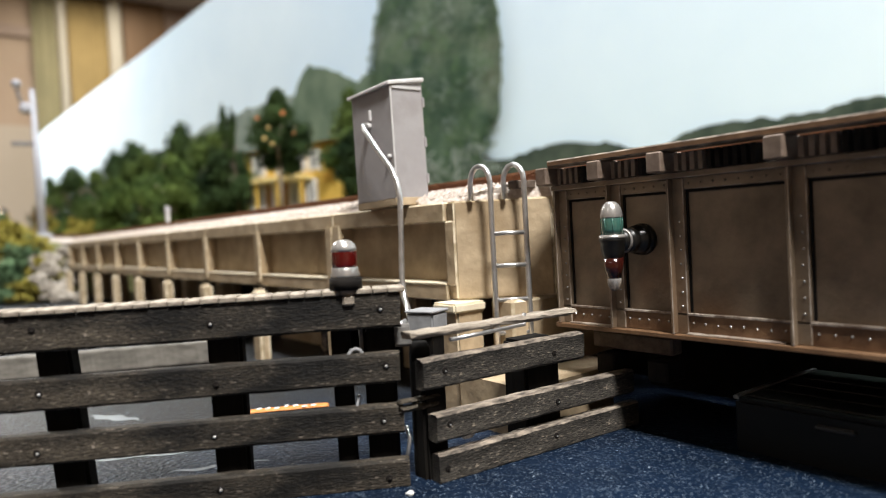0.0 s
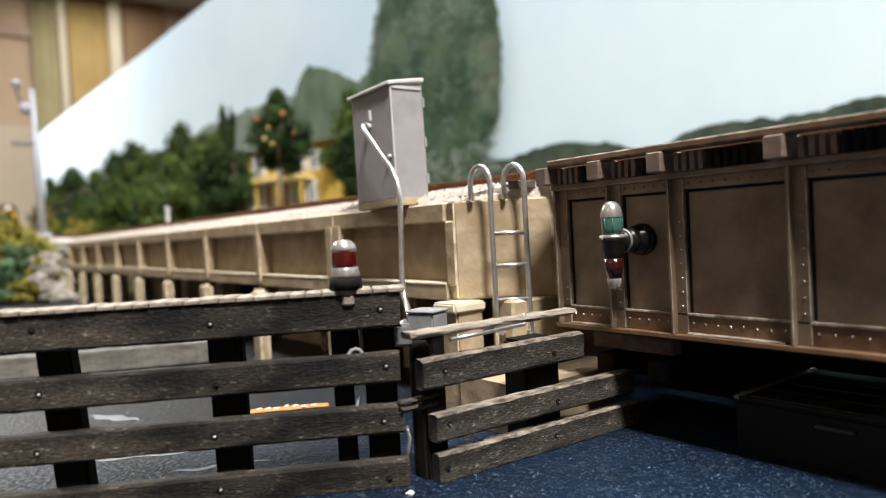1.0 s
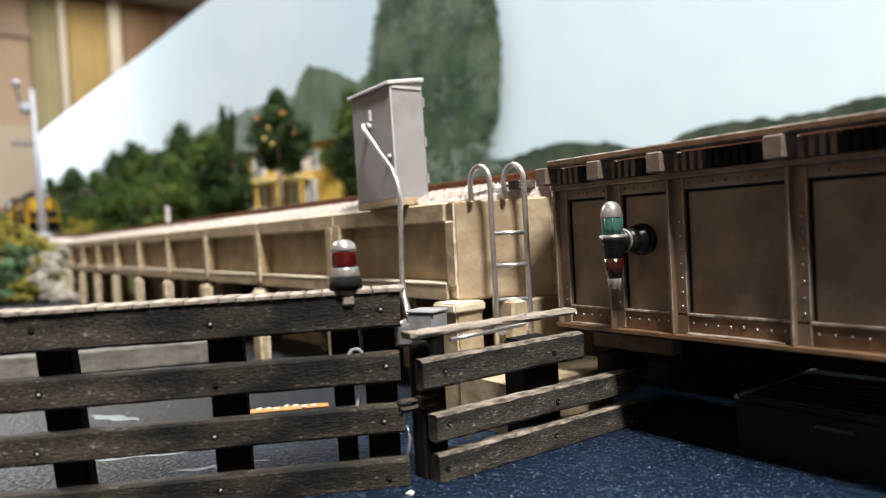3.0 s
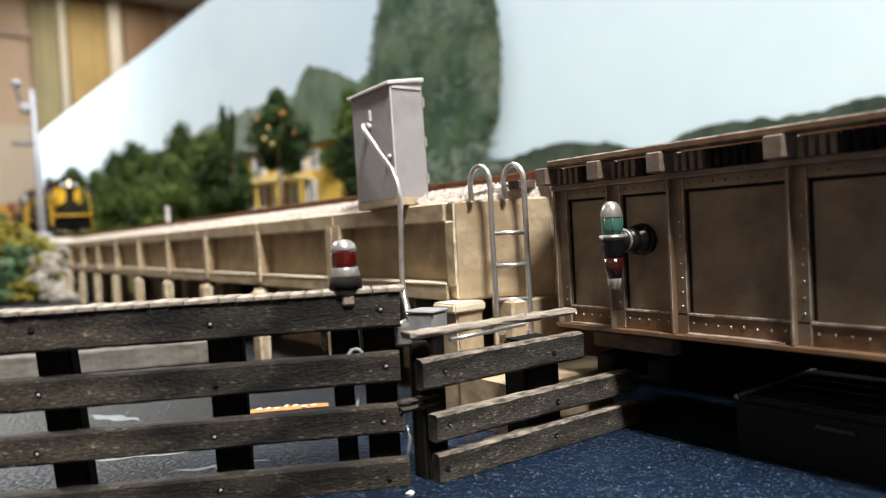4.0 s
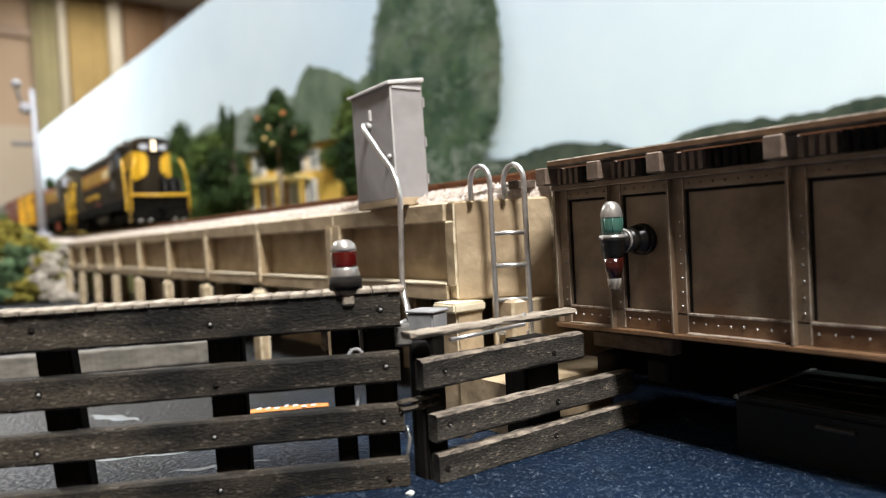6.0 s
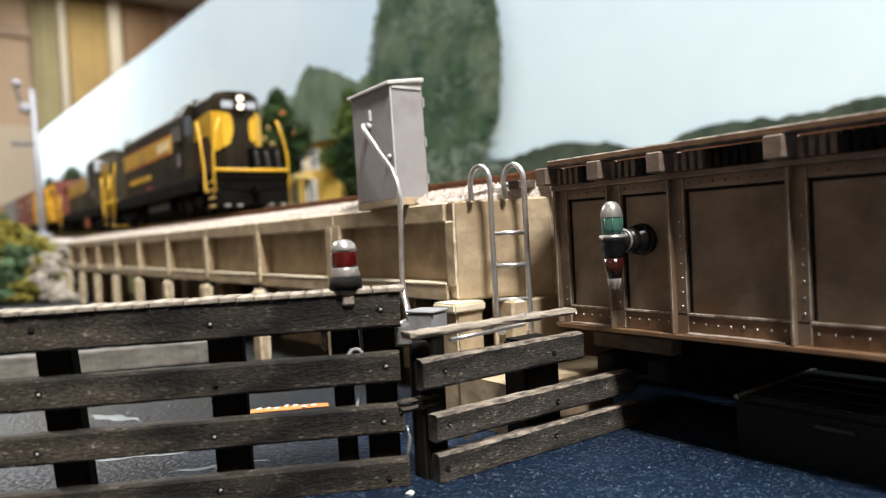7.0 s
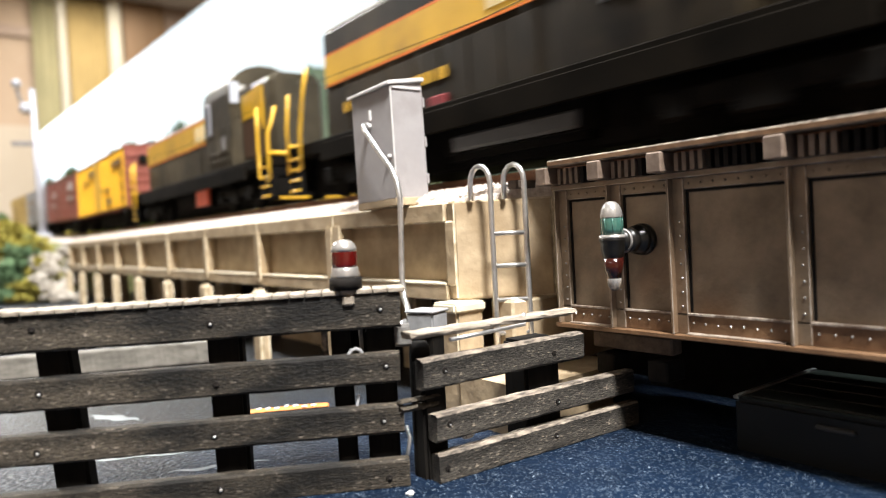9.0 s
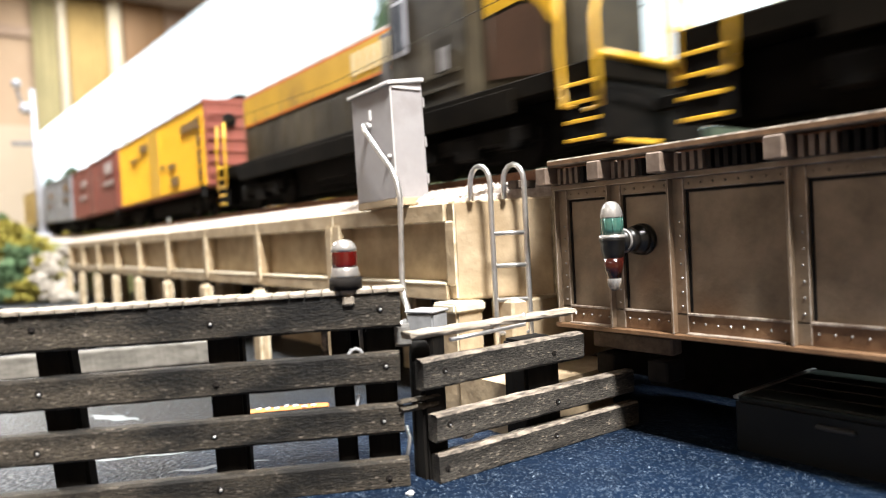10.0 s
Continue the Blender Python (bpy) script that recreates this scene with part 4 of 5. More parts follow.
def junction_box():
    t = thing("junction_box", "small grey metal junction box on the fender", "box", m=mpose(-91.5, 64.5, 20.0, rz=20))
    part("bracket", boxb(-2.0, 2.0, -1.6, 1.6, -6, 0.2), M_POST, t)
    part("body", boxb(-2.6, 2.6, -2.2, 2.2, 0, 3.4, 0.3, 2), M_JBOX, t)
    part("lid", boxb(-2.8, 2.8, -2.4, 2.4, 3.3, 3.75, 0.15), M_JBOX, t)
    part("elbow", tube(bmesh.new(), [(-2.6, -2.2, 2.0), (-3.2, -3.4, 1.6), (-4.2, -4.2, 0.2), (-4.8, -4.6, -0.8)], 0.5, 10), M_STEEL, t, "bright metal elbow")


def ladder():
    t = thing("ladder", "bright wire ladder with hooped tops on the concrete end", "ladder", m=mpose(-98.2, 89.6, 0, rz=53.4))
    w = 3.25
    for s in (-1, 1):
        pts = [(s * w, 0, 9.5), (s * w, 0, 20), (s * w, 0, 30), (s * w, 0, 40.0)]
        pts += [Vector((s * w - 1.8 + 1.8 * math.cos(radians(a)), 1.6 - 1.6 * math.cos(radians(a)), 45.2 + 3.2 * math.sin(radians(a)))) for a in (0, 22, 45, 67, 90, 112, 135, 158, 180)]
        pts += [(s * w - 3.6, 3.2, 41.9)]
        part("rail", tube(bmesh.new(), pts, 0.53, 12), M_STEEL, t)
    for z in (16.0, 22.4, 29.0, 35.2):
        part("rung", tube(bmesh.new(), [(-w, 0, z), (w, 0, z)], 0.45, 10), M_STEEL, t)


def small_things():
    b = thing("orange_plank", "bright orange plank with white flecks lying on the water", "plank", m=mpose(-144.5, 49.0, 0, rz=63))
    part("board", plank(20, 0.6, 2.6, 2.2, 0.12), M_ORNG, b, m=mpose(1, 0, 0))
    rnd = random.Random(3)
    for i in range(7):
        part("fleck", boxb(-0.6, 0.6, -0.35, 0.35, 0, 0.25, 0.1), M_WHITE, b, "white paint fleck", m=mpose(6.5 + i * 1.9, -rnd.uniform(0.4, 2.2), 0.55, rz=rnd.uniform(0, 90)))
    # pale slivers laid on the water in place of sky reflections
    for x, y, l, wd, a in ((-161, 30, 15, 3.2, 30), (-128, 28, 26, 2.0, 62), (-112, 36, 16, 1.2, 66)):
        bm = bmesh.new()
        n = 16
        top = [bm.verts.new((l * (i / n - 0.5), wd * 0.5 * math.sin(math.pi * i / n) + 0.5 * math.sin(i), 0.12)) for i in range(n + 1)]
        low = [bm.verts.new((l * (i / n - 0.5), -wd * 0.5 * math.sin(math.pi * i / n) + 0.5 * math.sin(i) - 0.1, 0.06)) for i in range(n + 1)]
        for i in range(n):
            bm.faces.new((low[i], low[i + 1], top[i + 1], top[i]))
        solid("sky_streak", bm, M_STREAK, "milky streak painted for sky reflected on the water", "foam", "water streaks", m=mpose(x, y, 0, rz=a))
    p = thing("marker_post", "small white trackside marker post", "post", m=mpose(-477, 130, 42))
    part("shaft", boxb(-1.2, 1.2, -1.2, 1.2, 0, 20, 0.3), M_GREYROOF, p)
    part("foot", boxb(-1.6, 1.6, -1.6, 1.6, 0, 4, 0.4), M_GREYROOF, p)
    # silver signal mast
    s = thing("signal_mast", "tall silver trackside signal mast with a crossarm", "signal", m=mpose(-700, 83.6, 36))
    part("shaft", tube(bmesh.new(), [(0, 0, 0), (0, -0.4, 60), (0, -0.8, 143)], 4.2, 14, 0.5), M_SILVER, s)
    part("foot", boxb(-8, 8, -7, 7, 0, 16, 1.0), M_SILVER, s)
    part("crossarm", boxb(-1.5, 1.5, -19, -1, 93, 97, 0.5), M_LGREY, s, "grey crossarm")
    part("head", lathe(bmesh.new(), [(2, -5), (4.6, -3), (4.8, 3), (2.5, 5)], 14, (0, -7, 126), "x"), M_SILVER, s)
    part("bracket", tube(bmesh.new(), [(0, -0.8, 122), (0, -7, 126), (0, -11.5, 137), (0, -12.2, 146)], 1.5, 8), M_LGREY, s)
    part("head", lathe(bmesh.new(), [(1.5, -4), (3.8, -2), (3.8, 2), (1.5, 4)], 14, (0, -12.4, 147), "x"), M_SILVER, s)
    # low pier under the span, its west edge pale, and the drum on it
    v = thing("pivot_pier", "turning pier below the swing span, near black for shade", "pier", m=mpose(0, 0, 0))
    # near-black sides painted for shade; lighter top, rim and block for light
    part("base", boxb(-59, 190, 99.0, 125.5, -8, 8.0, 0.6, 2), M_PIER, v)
    part("top_slab", boxb(-58.3, 60, 99.8, 125.3, 7.98, 8.12), M_PIERTOP, v, "pier top toned lighter than its shaded sides")
    part("rim", boxb(-59.3, -58.4, 99.4, 125.4, 7.7, 8.35, 0.15), M_RIM, v, "grey rim for a pale streak of reflected light")
    for i, y in enumerate((101.0, 106.5, 112.0, 117.5)):
        part("slab_joint", boxb(-58.2 + i * 0.4, -30 + 5 * i, y, y + 0.5, 8.0, 8.2), M_DIM, v)
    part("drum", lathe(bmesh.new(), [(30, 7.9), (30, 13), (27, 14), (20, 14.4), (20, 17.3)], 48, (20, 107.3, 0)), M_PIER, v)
    part("block", boxb(-46.6, -41.2, 98.3, 99.2, 5.6, 6.3, 0.25), M_DIM, v, "grey block for a patch of light on the edge")
    e = thing("rest_beam", "dark brown bearing beam below the girder end", "beam", m=mpose(-84.0, 92.0, 9.0))
    part("beam", boxb(-2, 15, 6, 9, 4.4, 7.4, 0.3), M_TIE, e)
    for x in (0, 11):
        part("bearing_block", boxb(x, x + 4, 4.4, 9.6, 0.0, 3.7, 0.3), M_BLACKSHADE, e)
    w = thing("mooring_board", "long grey weathered board standing along the bank", "board", m=mpose(-243, -5, 0, rz=66))
    part("board", plank(79, 7.0, 3.0, 5.5, 0.25), M_WOODPALE, w)
    # black strip painted as the shadow at the board foot
    part("foot_shade", plank(79, 0.9, 0.6, 6.5, 0.15), M_BLACKSHADE, w, "black strip for the shade along its foot", m=mpose(0, -3.1, 0))
    for x, y, r, lab in ((-79.5, 51.6, 0.55, "small pinkish pebble on the water"), (-86.6, 47.5, 0.5, "small white pebble on the water"), (-90, 44.5, 0.4, "small white pebble on the water")):
        bm = bmesh.new()
        bmesh.ops.create_icosphere(bm, subdivisions=2, radius=r)
        for q in bm.verts:
            q.co *= 1 + 0.5 * noise.noise(q.co * 2 + Vector((x, y, 0)))
            q.co.z *= 0.7
        solid("pebble", bm, M_WHITE, lab, "pebble", "pebbles by the fender", m=mpose(x, y, r * 0.5))
    # added black walls keep the space under both bridges dark
    solid("darkening_wall", boxb(-575, -95, 132.2, 136, -8, 41, 0.5), M_BLACKSHADE, "black wall added to darken the space under the viaduct", "wall", kind="structure")
    solid("darkening_wall", boxb(-95, 190, 126.0, 130, -8, 41, 0.5), M_BLACKSHADE, "black wall added to darken the space under the swing bridge", "wall", kind="structure")


# ---- greenery ----
def crown(bm, cx, cy, z0, z1, r, seed, count, shape="round", leaf=2.2):
    rnd = random.Random(seed)
    lobes = []
    n = 9 if shape == "round" else 7
    for i in range(n):
        a = rnd.uniform(0, 2 * math.pi)
        h = (i + 0.5) / n
        prof = math.sin(math.pi * (0.18 + 0.72 * h)) if shape == "round" else (1.0 - 0.75 * h)
        lobes.append((Vector((cx + math.cos(a) * r * 0.5 * prof, cy + math.sin(a) * r * 0.5 * prof, z0 + (z1 - z0) * h)), r * 0.55 * max(0.3, prof), (z1 - z0) * 0.16))
    for i in range(count * 2):
        c, lr, lz = lobes[rnd.randrange(n)]
        d = Vector((rnd.gauss(0, 1), rnd.gauss(0, 1), rnd.gauss(0, 1))).normalized() * rnd.uniform(0.6, 1.2)
        p = c + Vector((d.x * lr, d.y * lr, d.z * lz))
        ax, bx = Vector((rnd.gauss(0, 1), rnd.gauss(0, 1), rnd.gauss(0, 1))).normalized(), Vector((rnd.gauss(0, 1), rnd.gauss(0, 1), rnd.gauss(0, 1))).normalized()
        s = leaf * rnd.uniform(0.6, 1.3)
        vs = [bm.verts.new(p + ax * s), bm.verts.new(p + bx * s), bm.verts.new(p - ax * s * 0.8), bm.verts.new(p - bx * s)]
        bm.faces.new(vs[:3])
        bm.faces.new((vs[0], vs[2], vs[3]))
    # dense core lumps so that the crown is not see-through
    for c, lr, lz in lobes:
        t = bmesh.new()
        bmesh.ops.create_icosphere(t, subdivisions=2, radius=1)
        for v in t.verts:
            k = 0.66 + 0.35 * noise.noise(v.co * 2.5 + c)
            v.co = c + Vector((v.co.x * lr * k, v.co.y * lr * k, v.co.z * lz * 1.2 * k))
        join(bm, t)


def tree(x, y, z_top, r, mt, label, seed, shape="round", count=900, trunk=0.25, leaf=2.2):
    zb = ground_z(x, y) - 1.0
    t = thing("tree", label, "tree", m=mpose(x, y, zb))
    h = z_top - zb
    bm = tube(bmesh.new(), [(0, 0, 0), (0.6, 0.3, h * 0.3), (-0.4, 0.5, h * 0.75)], max(1.6, r * 0.09), 9, 0.45)
    rnd = random.Random(seed)
    for i in range(5):
        a = rnd.uniform(0, 6.28)
        q = h * rnd.uniform(0.3, 0.6)
        tube(bm, [(0, 0, q), (math.cos(a) * r * 0.35, math.sin(a) * r * 0.35, q + h * 0.12), (math.cos(a) * r * 0.6, math.sin(a) * r * 0.6, q + h * 0.22)], max(0.7, r * 0.04), 6, 0.4)
    part("trunk", bm, M_BARK, t)
    bm = bmesh.new()
    crown(bm, 0, 0, h * trunk, h * 0.97, r, seed, count, shape, leaf)
    part("crown", bm, mt, t)
    return t


def greenery():
    G1, G2 = "dark green foam-foliage model tree", "mid green foam-foliage model tree"
    rows = [(-1403, 190, 160, 26, M_LEAF1, G1), (-1150, 190, 153, 32, M_LEAF1, G1), (-1060, 205, 140, 30, M_LEAF2, G2), (-1176, 262, 196, 34, M_LEAF1, G1),
            (-945, 232, 160, 38, M_LEAF1, G1), (-870, 215, 140, 34, M_LEAF2, G2), (-760, 212, 126, 30, M_LEAF2, G2), (-810, 262, 158, 36, M_LEAF1, G1),
            (-715, 200, 112, 18, M_LEAF2, G2), (-700, 246, 128, 20, M_LEAF1, G1), (-1010, 270, 165, 36, M_LEAF1, G1), (-890, 290, 165, 34, M_LEAF2, G2)]
    rows += [(-1640, 205, 150, 30, M_LEAF1, G1), (-1290, 205, 158, 34, M_LEAF2, G2), (-1010, 198, 128, 30, M_LEAF2, G2), (-880, 196, 112, 26, M_LEAF2, G2), (-960, 190, 106, 22, M_LEAF2, G2),
             (-800, 200, 108, 24, M_LEAF1, G1), (-905, 262, 182, 34, M_LEAF1, G1), (-765, 262, 150, 34, M_LEAF2, G2)]
    for i, (x, y, zt, r, mt, lab) in enumerate(rows):
        tree(x, y, zt, r * 1.35, mt, lab, 11 + i, count=1500, trunk=0.0)
    tree(-752, 272, 181, 19, M_LEAF1, "narrow dark cypress model tree", 41, "cone", 700, 0.06)
    tree(-728, 272, 172, 19, M_LEAF1, "narrow dark cypress model tree", 42, "cone", 700, 0.06)
    t = tree(-596, 264, 168, 31, M_LEAF1, "leafy tree with orange blossom before the house", 51, count=1700, trunk=0.4)
    rnd = random.Random(6)
    zt = ground_z(-596, 264) - 1.0
    for off, z, r, mt in ((5, 145, 2.0, M_FLOWER), (-17, 142, 1.5, M_FLOWER), (-8, 133, 1.7, M_BLOOM), (-12, 124, 2.0, M_BLOOM), (-5, 119, 1.9, M_BLOOM), (14, 127, 1.2, M_FLOWER)):
        bm = bmesh.new()
        bmesh.ops.create_icosphere(bm, subdivisions=2, radius=r)
        for v in bm.verts:
            v.co *= 1 + 0.6 * noise.noise(v.co * 0.6 + Vector((off, z, 0)))
        part("blossom", bm, mt, t, "clump of bright blossom", m=mpose(31 + 0.6 * off, -13.5 + 0.8 * off, z - zt))
    tree(-622, 352, 178, 34, M_LEAF2, G2, 52, count=1100, trunk=0.2)
    tree(-548, 318, 128, 20, M_LEAF1, G1, 53, count=800, trunk=0.1)
    # bushes on the near bank
    bushes = [(-610, 58, 56, 20, M_LEAF3, "olive yellow foam bush on the bank"), (-596, 48, 40, 18, M_BUSHG, "sage green foam bush on the bank"), (-640, 40, 60, 24, M_LEAF3, "olive yellow foam bush on the bank"),
              (-585, 64, 30, 15, M_LEAF3, "olive yellow foam bush on the bank"), (-600, 62, 46, 16, M_BUSHG, "sage green foam bush on the bank"), (-588, 40, 24, 17, M_BUSHG, "sage green foam bush on the bank"),
              (-680, 52, 62, 22, M_LEAF3, "olive yellow foam bush on the bank"), (-760, 52, 70, 24, M_BUSHG, "sage green foam bush on the bank"), (-586, 52, 18, 14, M_LEAF3, "olive yellow foam bush on the bank"),
              (-900, 60, 80, 24, M_LEAF3, "olive yellow foam bush on the bank"), (-1100, 140, 84, 22, M_LEAF3, "olive yellow foam bush on the bank"), (-1000, 150, 76, 18, M_LEAF2, "green foam bush beside the track"),
              (-820, 66, 64, 13, M_BRUSH, "dry brown brush beside the track"), (-930, 70, 66, 12, M_BRUSH, "dry brown brush beside the track"), (-1060, 72, 68, 12, M_LEAF3, "olive yellow foam bush on the bank"),
              (-1180, 152, 98, 20, M_BRUSH, "dry brown brush beside the track"), (-1320, 156, 104, 22, M_BRUSH, "dry brown brush beside the track"), (-960, 150, 74, 14, M_LEAF3, "olive yellow foam bush on the bank"),
              (-860, 148, 66, 13, M_LEAF3, "olive yellow foam bush on the bank")]
    for i, (x, y, zt, r, mt, lab) in enumerate(bushes):
        zb = max(-1, ground_z(x, y) - 2)
        b = thing("bush", lab, "bush", "bushes on the bank", m=mpose(x, y, zb))
        bm = bmesh.new()
        crown(bm, 0, 0, 1, max(8, zt - zb), r, 70 + i, 700, "round", 1.8)
        part("foliage", bm, mt, b)
    # rubble rocks at the abutment
    rnd = random.Random(12)
    for i in range(60):
        x, y = rnd.uniform(-592, -546), rnd.uniform(62, 92)
        z = max(0, 36 * smooth(-538, -590, x) * rnd.uniform(0.6, 1))
        bm = bmesh.new()
        bmesh.ops.create_icosphere(bm, subdivisions=2, radius=1)
        s = rnd.uniform(2.0, 5.5)
        for v in bm.verts:
            v.co *= s * (1 + 0.75 * noise.noise(v.co * 1.9 + Vector((i * 3.3, 0, 0))))
            v.co.z *= 0.75
        solid("rock", bm, M_ROCK, "pale grey plaster rock on the bank", "rock", "abutment rocks", m=mpose(x, y, z, rz=rnd.uniform(0, 360)))


def house():
    zb = ground_z(-670, 325) - 4
    h = thing("house", "yellow two-storey house with white trim and porch", "house", m=mpose(-698.5, 321.8, zb, rz=20))
    W, D, H = 142, 60, 72
    part("wall", boxb(-W / 2, W / 2, 0, D, 0, H), M_HOUSE, h)
    bm = extr_x(bmesh.new(), [(-7, H - 1), (D + 7, H - 1), (D / 2, H + 4)], -W / 2 - 6, W / 2 + 6)
    part("roof", bm, M_ROOFB, h)
    part("foundation", boxb(-W / 2 + 1, W / 2 - 1, -15, D - 1, -22, 0.2), M_ROCK, h, "grey stone foundation")
    part("porch_roof", boxb(-W / 2 - 2, W / 2 - 38, -19, 0, 33, 38, 0.8), M_HOUSECREAM, h, "cream yellow porch roof edge")
    part("porch_floor", boxb(-W / 2, W / 2 - 40, -18, 0, 0, 3, 0.5), M_WHITE, h)
    # thin sheet painted orange-brown in place of the porch shade
    part("porch_shade_wall", boxb(-W / 2 + 2, W / 2 - 40, -0.8, 0.4, 3, 33), M_HOUSEBROWN, h, "yellow wall browned for the shade under the porch")
    for x in (-68, -38, -6, 30):
        part("porch_post", boxb(x - 1.5, x + 1.5, -17.0, -14.0, 3, 33, 0.3), M_HOUSE, h)
    part("balcony_band", boxb(-W / 2 + 40, W / 2, -1.4, 0.5, 35, 40, 0.4), M_HOUSE, h)
    part("side_wing", boxb(W / 2 - 24, W / 2 + 4, -8, 20, 0, 30, 0.5), M_HOUSE, h, "yellow side wing")
    for x, z, w, hh in ((-48, 44, 17, 22), (-14, 44, 13, 20), (16, 44, 13, 20), (36, 44, 13, 20), (-52, 5, 20, 24), (-22, 4, 12, 27), (6, 4, 14, 26), (30, 5, 13, 26)):
        wd = part("window", boxb(x - w / 2 - 2, x + w / 2 + 2, -1.4, 0.5, z - 2, z + hh + 2, 0.3), M_WHITE, h, "white window frame")
        part("pane", boxb(x - w / 2, x - 0.6, -1.7, -0.9, z, z + hh), M_PANE, wd)
        part("pane", boxb(x + 0.6, x + w / 2, -1.7, -0.9, z, z + hh), M_PANE, wd)
        part("curtain", boxb(x - w / 2, x - w / 5, -2.0, -1.5, z, z + hh), M_WHITE, wd)
        part("curtain", boxb(x + w / 5, x + w / 2, -2.0, -1.5, z, z + hh), M_WHITE, wd)
    for s in (-1, 1):
        part("corner_board", boxb(s * W / 2 - 2, s * W / 2 + 2, -0.8, 2, 0, H, 0.2), M_HOUSE, h)


# ---- the train ----
AXLES = []


def truck(parent, x, pitch, r, y=13.2, heavy=True):
    p = part("truck", boxb(x - pitch / 2 - r, x + pitch / 2 + r, -y + 2.5, y - 2.5, r - 0.6, r + 2.6, 0.4), M_UNDER, parent)
    for s in (-1, 1):
        part("sideframe", boxb(x - pitch / 2 - r * 0.8, x + pitch / 2 + r * 0.8, s * y - 0.9, s * y + 0.9, r - 0.5, r + 2.8, 0.4), M_UNDER, p)
        for q in (-1, 1):
            part("axle_box", boxb(x + q * pitch / 2 - 2.3, x + q * pitch / 2 + 2.3, s * y - 1.5, s * y + 1.5, r - 2.0, r + 2.6, 0.5), M_UNDER, p)
        part("spring_nest", boxb(x - 4, x + 4, s * y - 1.4, s * y + 1.4, r - 2.6, r + 2.0, 0.4), M_UNDER, p)
    for q in (-1, 1):
        bm = tube(bmesh.new(), [(0, -9, 0), (0, 9, 0)], 0.9, 8)
        for s in (-1, 1):
            lathe(bm, [(r * 0.25, s * 9.4 - 0.9), (r * 0.9, s * 9.4 - 0.9), (r, s * 9.4 - 0.6), (r, s * 9.4 + 0.9), (r * 0.75, s * 9.4 + 0.9), (r * 0.7, s * 9.4 + 0.4), (r * 0.25, s * 9.4 + 0.6)], 24, (0, 0, 0), "y")
            for k in range(4):
                a = math.pi / 2 * k
                box(bm, math.cos(a) * r * 0.5 - 0.4, math.cos(a) * r * 0.5 + 0.4, s * 9.4 - 0.2, s * 9.4 + 0.8, math.sin(a) * r * 0.5 - 0.4, math.sin(a) * r * 0.5 + 0.4)
        ax = part("axle", bm, M_UNDER, p, m=mpose(x + q * pitch / 2, 0, r))
        AXLES.append((ax, x + q * pitch / 2, r))
    return p


def stanchion(bm, x, y, z0, z1, lean=0.0):
    return tube(bm, [(x, y, z0), (x, y, z0 + (z1 - z0) * 0.6), (x - lean, y, z1)], 0.45, 8)


def hood(bm, x0, x1, w, z0, z1, c=2.2, cf=0.0):
    """A hood from x1 (rear) to x0 (front), half width w, its top edges rounded; cf cuts the front corners."""
    sec = [(-w, z0), (w, z0), (w, z1 - c), (w - c * 0.35, z1 - c * 0.35), (w - c, z1), (-w + c, z1), (-w + c * 0.35, z1 - c * 0.35), (-w, z1 - c)]
    rings = []
    stations = [(x1, 1.0), (x0 - cf, 1.0), (x0, 1.0 - cf / w)] if cf else [(x1, 1.0), (x0, 1.0)]
    for x, k in stations:
        rings.append([bm.verts.new((x, y * k, z)) for y, z in sec])
    for a, b in zip(rings, rings[1:]):
        for i in range(8):
            bm.faces.new((a[i], a[(i + 1) % 8], b[(i + 1) % 8], b[i]))
    bm.faces.new(rings[0][::-1])
    bm.faces.new(rings[-1])
    return bm


def coupler(parent, x, s):
    bm = boxb(x, x + s * 5 if s > 0 else x + 0.01, -1.2, 1.2, 8.2, 10.6, 0.2) if s > 0 else boxb(x - 5, x, -1.2, 1.2, 8.2, 10.6, 0.2)
    part("coupler", bm, M_UNDER, parent)


